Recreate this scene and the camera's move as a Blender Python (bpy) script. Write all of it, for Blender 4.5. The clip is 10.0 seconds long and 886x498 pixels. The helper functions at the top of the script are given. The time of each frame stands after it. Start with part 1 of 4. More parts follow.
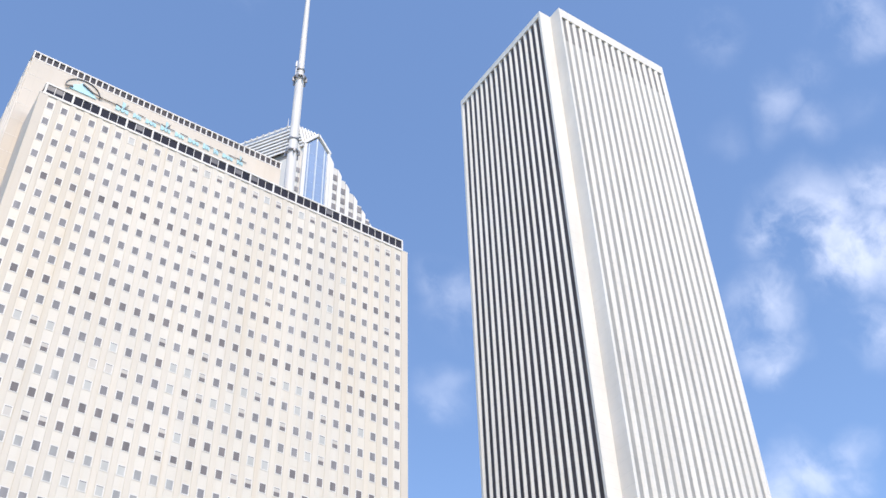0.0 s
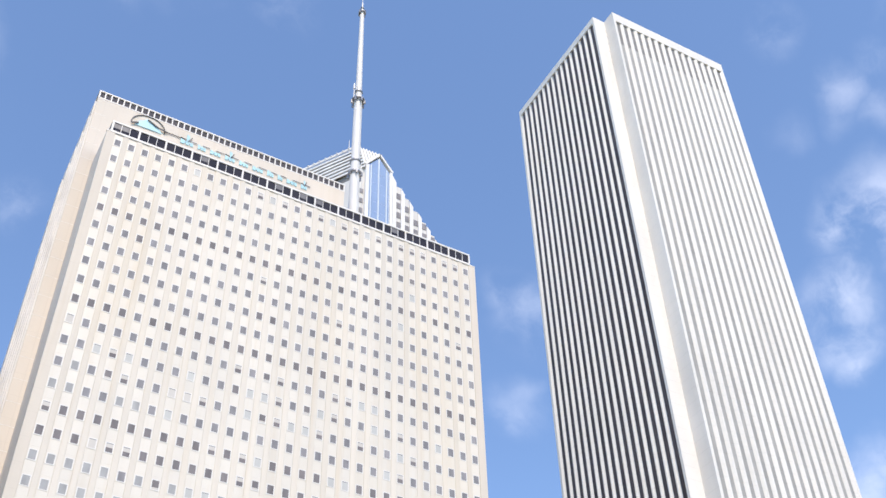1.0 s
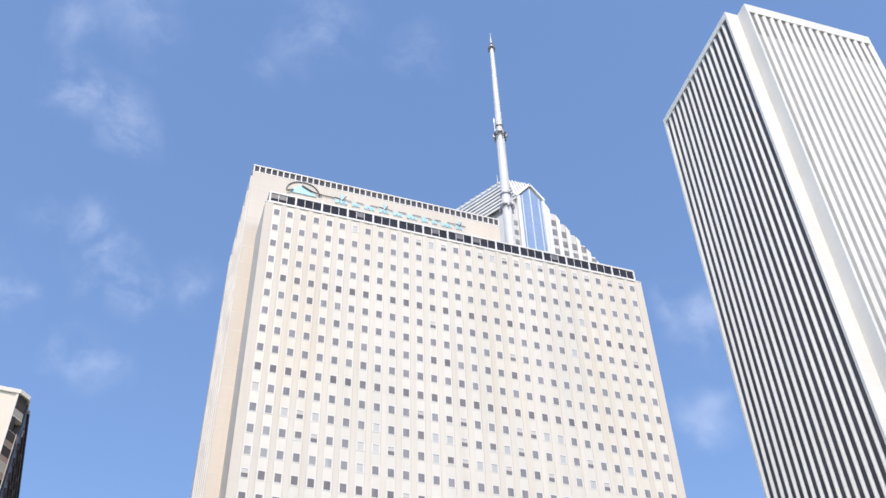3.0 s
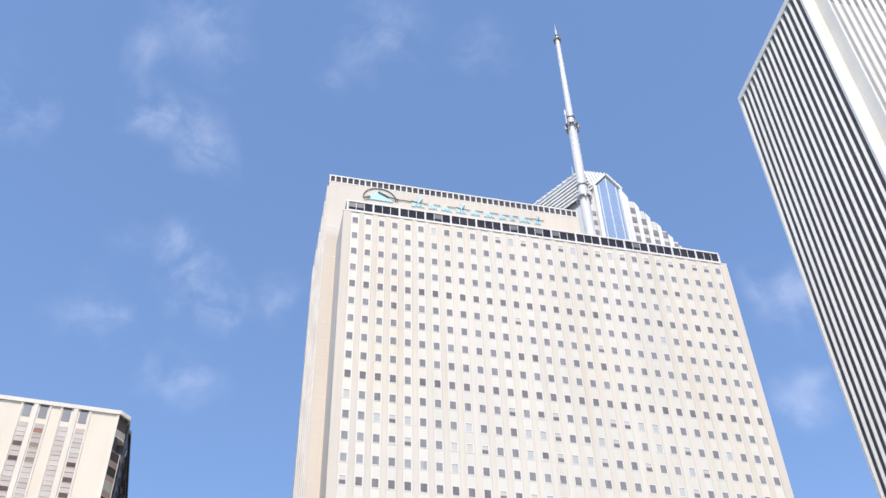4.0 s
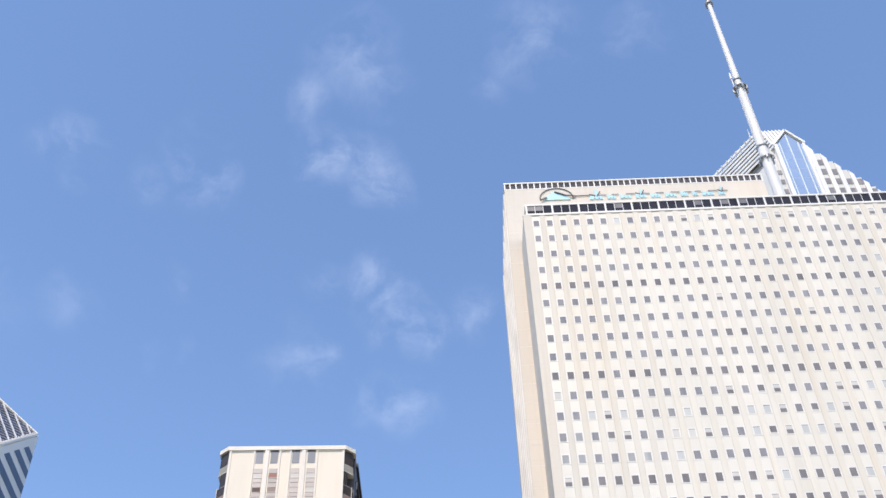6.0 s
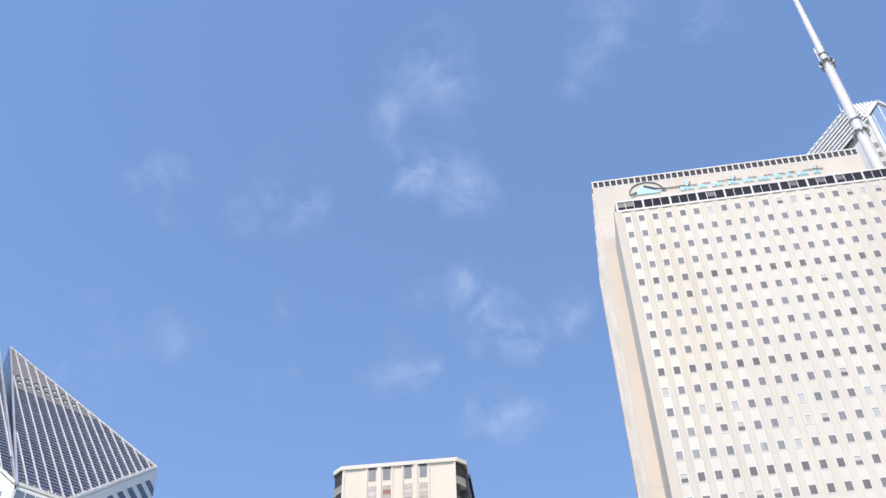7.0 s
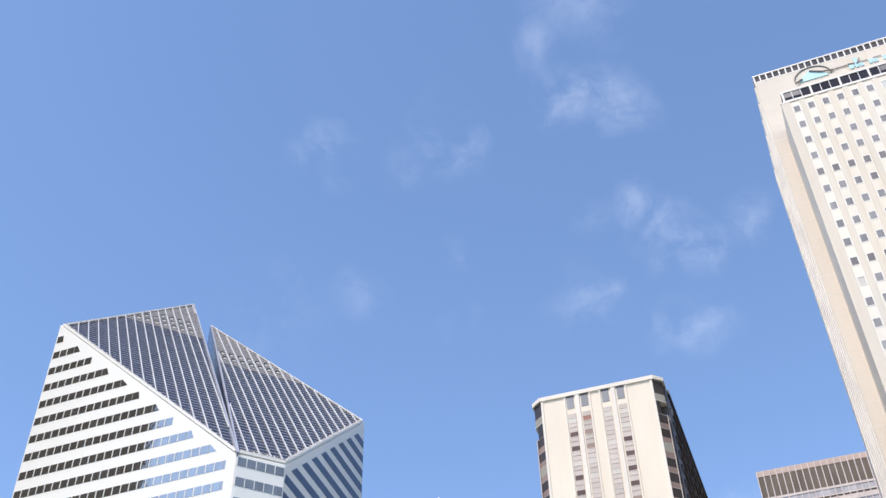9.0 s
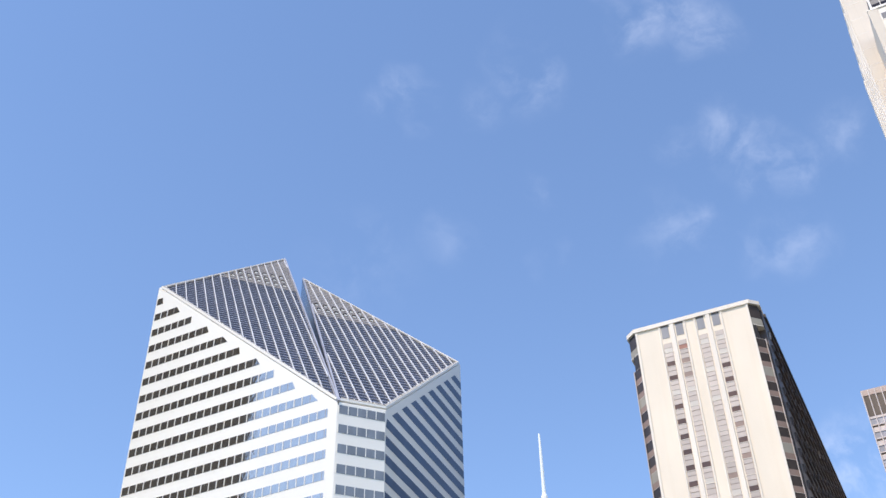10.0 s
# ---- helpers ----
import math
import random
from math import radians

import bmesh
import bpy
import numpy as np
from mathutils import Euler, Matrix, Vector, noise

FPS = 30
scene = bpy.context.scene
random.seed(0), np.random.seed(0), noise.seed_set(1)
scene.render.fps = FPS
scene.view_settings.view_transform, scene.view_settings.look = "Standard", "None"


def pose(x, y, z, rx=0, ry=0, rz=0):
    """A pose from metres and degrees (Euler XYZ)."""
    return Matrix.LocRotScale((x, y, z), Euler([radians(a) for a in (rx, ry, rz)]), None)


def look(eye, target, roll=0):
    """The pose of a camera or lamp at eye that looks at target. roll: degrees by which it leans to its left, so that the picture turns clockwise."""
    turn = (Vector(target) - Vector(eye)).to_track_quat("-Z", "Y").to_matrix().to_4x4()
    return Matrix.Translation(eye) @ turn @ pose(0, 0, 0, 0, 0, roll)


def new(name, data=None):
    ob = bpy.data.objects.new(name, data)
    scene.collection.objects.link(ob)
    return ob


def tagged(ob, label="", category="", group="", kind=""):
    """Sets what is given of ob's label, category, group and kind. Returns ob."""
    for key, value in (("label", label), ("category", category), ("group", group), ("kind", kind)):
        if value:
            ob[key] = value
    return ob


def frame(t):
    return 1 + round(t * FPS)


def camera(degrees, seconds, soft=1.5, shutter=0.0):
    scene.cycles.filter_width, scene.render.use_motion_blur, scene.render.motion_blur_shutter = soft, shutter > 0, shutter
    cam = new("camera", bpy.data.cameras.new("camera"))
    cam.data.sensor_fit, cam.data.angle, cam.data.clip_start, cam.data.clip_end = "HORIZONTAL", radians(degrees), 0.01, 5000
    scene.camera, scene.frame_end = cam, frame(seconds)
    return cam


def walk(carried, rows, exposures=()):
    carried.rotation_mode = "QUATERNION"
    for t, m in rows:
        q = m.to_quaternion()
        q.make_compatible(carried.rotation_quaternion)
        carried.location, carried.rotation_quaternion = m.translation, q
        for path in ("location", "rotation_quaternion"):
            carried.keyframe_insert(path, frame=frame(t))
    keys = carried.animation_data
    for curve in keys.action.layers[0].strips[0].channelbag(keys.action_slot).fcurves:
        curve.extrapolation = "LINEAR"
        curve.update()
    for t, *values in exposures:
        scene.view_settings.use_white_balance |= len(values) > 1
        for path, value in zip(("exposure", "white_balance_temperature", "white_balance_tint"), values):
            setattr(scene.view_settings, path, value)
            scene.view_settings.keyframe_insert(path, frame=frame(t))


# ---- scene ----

# ---------------------------------------------------------------- camera
cam = camera(44.85, 10.0, soft=1.5)
PATH = [(0, -34.95, 42.04, 1.36), (0.5, -32.44, 42.29, 1.39), (1, -30.11, 42.90, 1.39), (1.5, -27.40, 43.32, 1.43), (2, -24.66, 43.96, 1.44),
        (2.5, -21.59, 44.72, 1.43), (3, -18.25, 44.86, 1.40), (4.5, -9.40, 44.97, 1.28), (5, -6.08, 45.06, 1.32), (5.5, -2.31, 45.19, 1.30),
        (7, 8.72, 46.08, 1.27), (7.5, 11.24, 45.36, 1.14), (8, 14.38, 44.57, 1.13), (8.5, 17.82, 43.76, 1.14), (9, 21.20, 42.79, 1.12),
        (9.5, 24.66, 41.40, 1.11), (10, 27.25, 39.76, 1.11)]
walk(cam, [(t, pose(0, 0, 1.6, 90 + pitch, roll, yaw)) for t, yaw, pitch, roll in PATH], exposures=[(0, 0.9, 6650, 12), (10, 0.9, 6650, 12)])

# ---------------------------------------------------------------- sky, clouds, sun
SUN_EAST, SUN_HIGH = -15.0, 55.0  # degrees east of south, degrees above the horizon


def heading(east, high):
    """The unit vector towards a compass direction (degrees clockwise from north) and a height in degrees."""
    a, e = radians(east), radians(high)
    return Vector((math.sin(a) * math.cos(e), math.cos(a) * math.cos(e), math.sin(e)))


world = bpy.data.worlds.new("sky")
scene.world = world
world.use_nodes = True
wn, wl = world.node_tree.nodes, world.node_tree.links
wn.clear()
sky = wn.new("ShaderNodeTexSky")
sky.sky_type, sky.sun_disc = "NISHITA", False
sky.sun_elevation, sky.sun_rotation = radians(SUN_HIGH), radians(180 - SUN_EAST)
sky.altitude, sky.air_density, sky.dust_density, sky.ozone_density = 200, 1.0, 0.0, 4.0
coord = wn.new("ShaderNodeTexCoord")


def math_node(op, a, b=None, clamp=False):
    n = wn.new("ShaderNodeMath")
    n.operation, n.use_clamp = op, clamp
    for k, v in enumerate((a, b)):
        if v is None:
            continue
        if isinstance(v, (int, float)):
            n.inputs[k].default_value = v
        else:
            wl.new(v, n.inputs[k])
    return n.outputs[0]


def fade(value, lo, hi, out_lo, out_hi):
    n = wn.new("ShaderNodeMapRange")
    n.interpolation_type = "SMOOTHSTEP"
    wl.new(value, n.inputs[0])
    for k, v in enumerate((lo, hi, out_lo, out_hi)):
        n.inputs[k + 1].default_value = v
    return n.outputs[0]


# fair-weather clouds: compass direction, height, radius in degrees, thickness
CLOUDS_EAST = [(59.2, 50.3, 1.3, 0.25), (68.7, 48.5, 1.6, 0.42), (61.7, 46.5, 1.3, 0.29), (64.5, 47.1, 1.1, 0.18), (63.8, 44.9, 1.1, 0.22), (61.1, 45.3, 1.1, 0.11),
    (57.0, 45.3, 1.1, 0.12), (66.6, 44.9, 1.1, 0.07), (65.5, 40.7, 1.7, 0.56), (61.7, 39.7, 2.6, 0.65), (59.2, 40.0, 2.0, 0.56), (57.6, 39.6, 1.3, 0.38),
    (63.5, 38.0, 2.3, 0.75), (61.9, 37.6, 1.7, 0.70), (64.9, 37.3, 2.0, 0.70)]
CLOUDS_LOW = [(57.4, 38.0, 0.9, 0.25), (56.9, 36.6, 1.7, 0.47), (55.5, 36.6, 1.4, 0.38), (57.7, 36.8, 1.1, 0.38), (56.3, 34.7, 1.7, 0.42), (56.3, 33.4, 1.1, 0.42),
    (62.8, 34.1, 1.7, 0.38), (56.7, 27.7, 2.0, 0.51), (54.9, 27.2, 1.7, 0.47), (59.5, 28.8, 1.1, 0.34), (59.0, 27.3, 1.1, 0.34), (36.1, 34.0, 1.5, 0.22), (36.7, 34.7, 1.1, 0.20), (35.6, 33.4, 1.0, 0.18),
    (37.2, 39.0, 1.9, 0.27), (35.6, 40.2, 1.3, 0.22)]
CLOUDS_NORTH = [(-8.2, 55.7, 2.3, 0.16), (-5.8, 54.4, 1.6, 0.17), (-11.3, 53.2, 1.3, 0.16), (-10.7, 51.7, 0.9, 0.09), (-9.2, 50.1, 1.6, 0.30), (-6.2, 50.2, 1.6, 0.26),
    (-4.8, 49.1, 1.6, 0.26), (-6.0, 48.4, 1.0, 0.19), (-28.5, 48.1, 1.2, 0.21), (-27.8, 46.9, 1.0, 0.14), (-31.0, 47.5, 0.9, 0.12), (-18.9, 48.0, 1.6, 0.19),
    (-20.6, 49.0, 1.3, 0.14), (-19.7, 50.1, 1.3, 0.09), (-23.0, 47.1, 1.3, 0.10)]
CLOUDS_WEST = [(-4.4, 42.7, 1.4, 0.24), (-6.4, 43.6, 1.4, 0.2), (-5.4, 43.1, 1.3, 0.22), (-3.4, 42.1, 1.4, 0.25), (-2.2, 41.5, 1.5, 0.27), (-4.0, 41.0, 1.0, 0.17), (1.9, 42.3, 1.5, 0.17), (-9.3, 43.5, 1.0, 0.12),
    (-10.1, 39.3, 2.0, 0.16), (-8.5, 40.0, 1.0, 0.13), (-3.6, 37.2, 1.8, 0.19), (-5.4, 37.1, 1.3, 0.14), (-19.6, 42.6, 1.0, 0.09), (-18.4, 38.9, 0.8, 0.11),
    (-20.3, 38.7, 0.8, 0.09), (-26.3, 40.1, 1.3, 0.09), (-31.9, 39.0, 2.6, 0.08), (-3.5, 25.8, 2.6, 0.51)]
CLOUDS_HIGH = [(8.9, 56.0, 2.3, 0.16), (18.2, 55.3, 1.5, 0.14), (4.7, 53.6, 1.3, 0.10)]
wisp = wn.new("ShaderNodeTexNoise")
wisp.inputs["Scale"].default_value, wisp.inputs["Detail"].default_value = 20.0, 9.0
wisp.inputs["Roughness"].default_value = 0.6
drift = wn.new("ShaderNodeTexNoise")
drift.inputs["Scale"].default_value, drift.inputs["Detail"].default_value = 13.0, 5.0
wl.new(coord.outputs["Generated"], drift.inputs["Vector"])
swirl = wn.new("ShaderNodeVectorMath")
swirl.operation = "MULTIPLY_ADD"
wl.new(drift.outputs["Color"], swirl.inputs[0])
swirl.inputs[1].default_value = (0.065, 0.065, 0.035)
wl.new(coord.outputs["Generated"], swirl.inputs[2])
wl.new(swirl.outputs[0], wisp.inputs["Vector"])
# the clouds' outlines are frayed by bending the direction a little
bend = wn.new("ShaderNodeVectorMath")
bend.operation = "MULTIPLY_ADD"
wl.new(drift.outputs["Color"], bend.inputs[0])
bend.inputs[1].default_value = (0.06, 0.06, 0.06)
shift = wn.new("ShaderNodeVectorMath")
shift.operation = "SUBTRACT"
wl.new(coord.outputs["Generated"], shift.inputs[0])
shift.inputs[1].default_value = (0.03, 0.03, 0.03)
wl.new(shift.outputs[0], bend.inputs[2])


def cloud_cover(clouds, grain, lo, hi, thin):
    """The greatest thickness of the clouds in a direction, broken up by the noise."""
    most = None
    for east, high, size, thick in clouds:
        d = wn.new("ShaderNodeVectorMath")
        d.operation = "DISTANCE"
        wl.new(bend.outputs[0], d.inputs[0])
        d.inputs[1].default_value = heading(east, high)
        blob = fade(d.outputs["Value"], 0.0, radians(size) * 1.5, thick, 0.0)
        most = blob if most is None else math_node("MAXIMUM", most, blob)
    return math_node("MULTIPLY", most, fade(grain.outputs["Fac"], lo, hi, thin, 1.05), True)


billow = wn.new("ShaderNodeTexNoise")
billow.inputs["Scale"].default_value, billow.inputs["Detail"].default_value = 17.0, 8.0
billow.inputs["Roughness"].default_value = 0.56
wl.new(bend.outputs[0], billow.inputs["Vector"])
cover = math_node("MAXIMUM", cloud_cover(CLOUDS_NORTH + CLOUDS_WEST + CLOUDS_HIGH, wisp, 0.36, 0.74, 0.0),
                  cloud_cover(CLOUDS_EAST + CLOUDS_LOW, billow, 0.32, 0.68, 0.0))
tint = wn.new("ShaderNodeMix")
tint.data_type = "RGBA"
wl.new(cover, tint.inputs[0])
wl.new(sky.outputs[0], tint.inputs[6])
tint.inputs[7].default_value = (4.05, 4.4, 5.3, 1)
air = wn.new("ShaderNodeBackground")
air.inputs["Strength"].default_value = 0.147
wl.new(tint.outputs[2], air.inputs["Color"])
out = wn.new("ShaderNodeOutputWorld")
wl.new(air.outputs[0], out.inputs["Surface"])

lamp = bpy.data.lights.new("sun", "SUN")
lamp.energy, lamp.angle, lamp.color = 2.22, radians(0.5), (1.0, 0.90, 0.765)
sun = new("sun", lamp)
sun.matrix_world = look(heading(180 - SUN_EAST, SUN_HIGH) * 900, (0, 0, 0))


# ---------------------------------------------------------------- materials
def material(name, colour, rough=0.7, metal=0.0, vary=0.12, scale=0.25, fine=4.0, bump=0.05, second=None, per_object=0.0, spec=0.5, joints=None, joint_depth=0.28,
             streak=0.0, coat=0.0, patina=0.0):
    """A weathered surface: broad stains, fine grain and relief; joints: (width, height) of panels laid on it."""
    m = bpy.data.materials.new(name)
    m.use_nodes = True
    nodes, links = m.node_tree.nodes, m.node_tree.links
    p = nodes["Principled BSDF"]
    p.inputs["Roughness"].default_value, p.inputs["Metallic"].default_value = rough, metal
    p.inputs["Specular IOR Level"].default_value = spec
    p.inputs["Coat Weight"].default_value = coat
    place = nodes.new("ShaderNodeNewGeometry")

    def noise_at(scale_of, detail, stretch=(1, 1, 1)):
        mp = nodes.new("ShaderNodeMapping")
        mp.inputs["Scale"].default_value = stretch
        links.new(place.outputs["Position"], mp.inputs["Vector"])
        n = nodes.new("ShaderNodeTexNoise")
        n.inputs["Scale"].default_value, n.inputs["Detail"].default_value = scale_of, detail
        links.new(mp.outputs[0], n.inputs["Vector"])
        return n

    def blend(fac, a, b, mode="MIX"):
        x = nodes.new("ShaderNodeMix")
        x.data_type, x.blend_type = "RGBA", mode
        for k, v in ((0, fac), (6, a), (7, b)):
            if isinstance(v, (int, float)):
                x.inputs[k].default_value = v
            elif isinstance(v, tuple):
                x.inputs[k].default_value = (*v, 1)
            else:
                links.new(v, x.inputs[k])
        return x.outputs[2]

    def ramp(value, lo, hi, a=0.0, b=1.0):
        r = nodes.new("ShaderNodeMapRange")
        links.new(value, r.inputs[0])
        for k, v in enumerate((lo, hi, a, b)):
            r.inputs[k + 1].default_value = v
        return r.outputs[0]

    dark = second or tuple(c * (1 - 2 * vary) for c in colour)
    broad, grain = noise_at(scale, 5, (1, 1, 0.35)), noise_at(fine, 4)
    c = blend(ramp(broad.outputs["Fac"], 0.35, 0.7), colour, dark)
    c = blend(ramp(grain.outputs["Fac"], 0.3, 0.75, 0.0, vary), c, tuple(v * 0.7 for v in colour))
    if streak:
        run = noise_at(0.7, 6, (1, 1, 0.03))
        c = blend(ramp(run.outputs["Fac"], 0.52, 0.75, 0.0, streak), c, tuple(v * q for v, q in zip(colour, (0.78, 0.66, 0.48))))
    if patina:
        age = noise_at(0.03, 3, (1.6, 1.0, 0.5))
        c = blend(ramp(age.outputs["Fac"], 0.5, 0.68, 0.0, patina), c, tuple(v * q for v, q in zip(colour, (0.98, 0.86, 0.66))))
    if per_object:
        info = nodes.new("ShaderNodeObjectInfo")
        c = blend(ramp(info.outputs["Random"], 0, 1, 0.0, per_object), c, tuple(v * 0.55 for v in colour))
    if joints:
        brick = nodes.new("ShaderNodeTexBrick")
        brick.offset = 0.0
        mp = nodes.new("ShaderNodeMapping")
        mp.inputs["Rotation"].default_value = (radians(90), 0, 0)
        links.new(place.outputs["Position"], mp.inputs["Vector"])
        links.new(mp.outputs[0], brick.inputs["Vector"])
        brick.inputs["Scale"].default_value = 1.0
        brick.inputs["Brick Width"].default_value, brick.inputs["Row Height"].default_value = joints
        brick.inputs["Mortar Size"].default_value = 0.05
        c = blend(ramp(brick.outputs["Fac"], 0, 1, 0.0, joint_depth), c, tuple(v * 0.5 for v in colour))
    links.new(c, p.inputs["Base Color"])
    links.new(ramp(grain.outputs["Fac"], 0.2, 0.8, max(0.02, rough - 0.12 * rough), min(1.0, rough + 0.15 * rough)), p.inputs["Roughness"])
    if bump:
        b = nodes.new("ShaderNodeBump")
        b.inputs["Strength"].default_value, b.inputs["Distance"].default_value = bump, 0.05
        links.new(grain.outputs["Fac"], b.inputs["Height"])
        links.new(b.outputs[0], p.inputs["Normal"])
    return m


LIMESTONE = material("limestone", (0.72, 0.627, 0.53), 0.85, vary=0.05, scale=0.08, streak=0.2, patina=0.15, joints=(3.1, 4.55), joint_depth=0.1)
LIMESTONE_PALE = material("pale_limestone", (0.78, 0.715, 0.65), 0.85, vary=0.09, scale=0.5, fine=1.2, streak=0.15, bump=0.3, joints=(50.0, 4.4))
PIER_STONE = material("pier_limestone", (0.765, 0.678, 0.58), 0.85, patina=0.2, vary=0.06, scale=0.1, streak=0.3, per_object=0.1)
WHITE_METAL = material("white_aluminium", (0.78, 0.70, 0.603), 0.5, patina=0.18, vary=0.06, scale=0.12, streak=0.3, bump=0.02)
FRAME_WHITE = material("white_frame", (0.80, 0.745, 0.69), 0.4, vary=0.04, bump=0.0)
GRANITE = material("white_granite", (0.82, 0.765, 0.70), 0.6, vary=0.05, scale=0.12, streak=0.1, per_object=0.06, joints=(70.0, 3.9))
GLASS_DARK = material("dark_glass", (0.29, 0.252, 0.24), 0.12, vary=0.2, scale=0.4, bump=0.0, per_object=0.45, spec=0.3)
GLASS_SHADED = material("shaded_glass", (0.15, 0.122, 0.122), 0.5, vary=0.2, scale=0.3, bump=0.0, spec=0.08)
GLASS_GREY = material("grey_glass", (0.37, 0.34, 0.335), 0.12, vary=0.2, scale=0.5, bump=0.0, per_object=0.5, spec=0.35)
GLASS_SKYLIT = material("sky_reflection_glass", (0.47, 0.445, 0.42), 0.3, vary=0.15, scale=0.6, bump=0.0, per_object=0.4)
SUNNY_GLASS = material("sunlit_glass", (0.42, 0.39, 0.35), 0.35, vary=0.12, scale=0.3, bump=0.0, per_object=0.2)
LOUVRE_GREY = material("grey_louvre", (0.22, 0.205, 0.19), 0.6, vary=0.1)
GABLE_LINE = material("pale_blue_mullion", (0.68, 0.72, 0.76), 0.4, vary=0.05)
GABLE_GLASS = material("gable_glass", (0.64, 0.68, 0.72), 0.06, metal=0.7, vary=0.06, scale=0.2, bump=0.0)
CANT_GLASS = material("corner_glass", (0.24, 0.27, 0.32), 0.2, vary=0.15, scale=0.4, bump=0.0, per_object=0.4, spec=0.35)
GLASS_BLUE = material("blue_glass", (0.085, 0.125, 0.21), 0.3, vary=0.12, scale=0.3, bump=0.0, per_object=0.15, spec=0.25)
PALE_BLIND = material("pale_blind", (0.58, 0.555, 0.515), 0.5, vary=0.08, per_object=0.2)
BLIND = material("window_blind", (0.64, 0.58, 0.52), 0.7, vary=0.05, per_object=0.2)
BAND_GREY = material("penthouse_blind", (0.22, 0.2, 0.2), 0.4, vary=0.2, scale=0.8, bump=0.0, per_object=0.4)
BAND_GLASS = material("penthouse_glass", (0.055, 0.045, 0.048), 0.1, vary=0.3, bump=0.0, per_object=0.6, spec=0.3)
SIGN_BLUE = material("sign_blue", (0.44, 0.70, 0.76), 0.4, vary=0.08)
SIGN_DARK = material("sign_dark", (0.05, 0.05, 0.06), 0.5)
STEEL = material("painted_steel", (0.74, 0.70, 0.665), 0.55, metal=0.0, vary=0.06, scale=0.3, streak=0.15)
STEEL_DARK = material("galvanised_steel", (0.34, 0.34, 0.36), 0.5, metal=0.5, vary=0.15)
GREY_GRANITE = material("grey_granite", (0.68, 0.65, 0.61), 0.6, vary=0.06, scale=0.1, streak=0.12)
SHADE_BROWN = material("shaded_deck", (0.44, 0.35, 0.28), 0.8, vary=0.12)
ROOF_METAL = material("ribbed_metal", (0.86, 0.82, 0.78), 0.45, metal=0.0, vary=0.06)
ROOF_DARK = material("roof_recess", (0.24, 0.23, 0.22), 0.7)
CREAM = material("cream_concrete", (0.855, 0.742, 0.612), 0.85, vary=0.05, scale=0.12, streak=0.14)
CREAM_PALE = material("pale_concrete", (0.84, 0.75, 0.655), 0.8, vary=0.05, scale=0.15, streak=0.1)
BROWN_PANEL = material("taupe_panel", (0.34, 0.235, 0.195), 0.6, vary=0.12, per_object=0.25)
GREY_PANEL = material("grey_panel", (0.60, 0.505, 0.45), 0.5, vary=0.14, fine=1.6, per_object=0.35)
BROWN_GLASS = material("bronze_glass", (0.17, 0.105, 0.08), 0.12, vary=0.25, bump=0.0, per_object=0.5, spec=0.4)
BROWN_DARK = material("dark_bronze", (0.05, 0.04, 0.036), 0.5, vary=0.2, scale=0.3)
PARAPET_GLASS = material("parapet_glass", (0.13, 0.11, 0.105), 0.15, vary=0.2, bump=0.0, per_object=0.4, spec=0.3)
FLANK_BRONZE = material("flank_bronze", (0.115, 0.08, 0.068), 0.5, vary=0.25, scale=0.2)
GUTTER_TAUPE = material("gutter_metal", (0.58, 0.53, 0.48), 0.6, metal=0.1, vary=0.2, scale=1.0)
BAY_GLASS = material("bay_glass", (0.085, 0.068, 0.064), 0.2, vary=0.25, bump=0.0, per_object=0.4, spec=0.2)
BAY_PALE = material("sage_panel", (0.40, 0.36, 0.30), 0.6, vary=0.12, per_object=0.2)
TOP_GLASS = material("top_window_glass", (0.36, 0.34, 0.335), 0.12, vary=0.1, bump=0.0, per_object=0.2)
RED_BLIND = material("red_blind", (0.42, 0.20, 0.15), 0.7)
CRISP_WHITE = material("white_panel", (0.85, 0.81, 0.75), 0.35, vary=0.035, scale=0.05, fine=1.5, bump=0.01)
SLOPE_GLASS = material("slope_glass", (0.05, 0.052, 0.085), 0.12, vary=0.2, scale=0.15, bump=0.0, per_object=0.3, spec=0.6)
SLAT_BLUE = material("slat_blue", (0.42, 0.425, 0.49), 0.5, vary=0.1)
MIRROR_GLASS = material("mirror_glass", (0.80, 0.675, 0.555), 0.04, metal=0.92, vary=0.08, scale=0.5, fine=1.4, bump=0.15, per_object=0.1)
SLOPE_GREY = material("slope_panel", (0.31, 0.285, 0.27), 0.6, vary=0.08)
RIB_WHITE = material("white_rib", (0.72, 0.71, 0.72), 0.45, vary=0.06)
ROSE_STONE = material("rose_stone", (0.57, 0.43, 0.36), 0.75, vary=0.08, scale=0.2, streak=0.1)
ROSE_PALE = material("pale_rose_stone", (0.70, 0.60, 0.55), 0.7, vary=0.08, scale=0.2, streak=0.1)
ROSE_GLASS = material("lavender_glass", (0.60, 0.56, 0.565), 0.25, vary=0.25, scale=0.25, fine=0.8, bump=0.0, per_object=0.2)
LOUVRE_BROWN = material("brown_louvre", (0.16, 0.12, 0.09), 0.7, vary=0.2)
PALE_SPIRE = material("spire_paint", (0.80, 0.81, 0.82), 0.4, vary=0.04)
LAWN = material("park_ground", (0.17, 0.19, 0.12), 0.95, vary=0.2, scale=0.02, fine=0.6, bump=0.3, second=(0.24, 0.23, 0.2))
TOWER_DARK = material("tower_concrete", (0.036, 0.038, 0.042), 0.8, vary=0.2, scale=0.1)


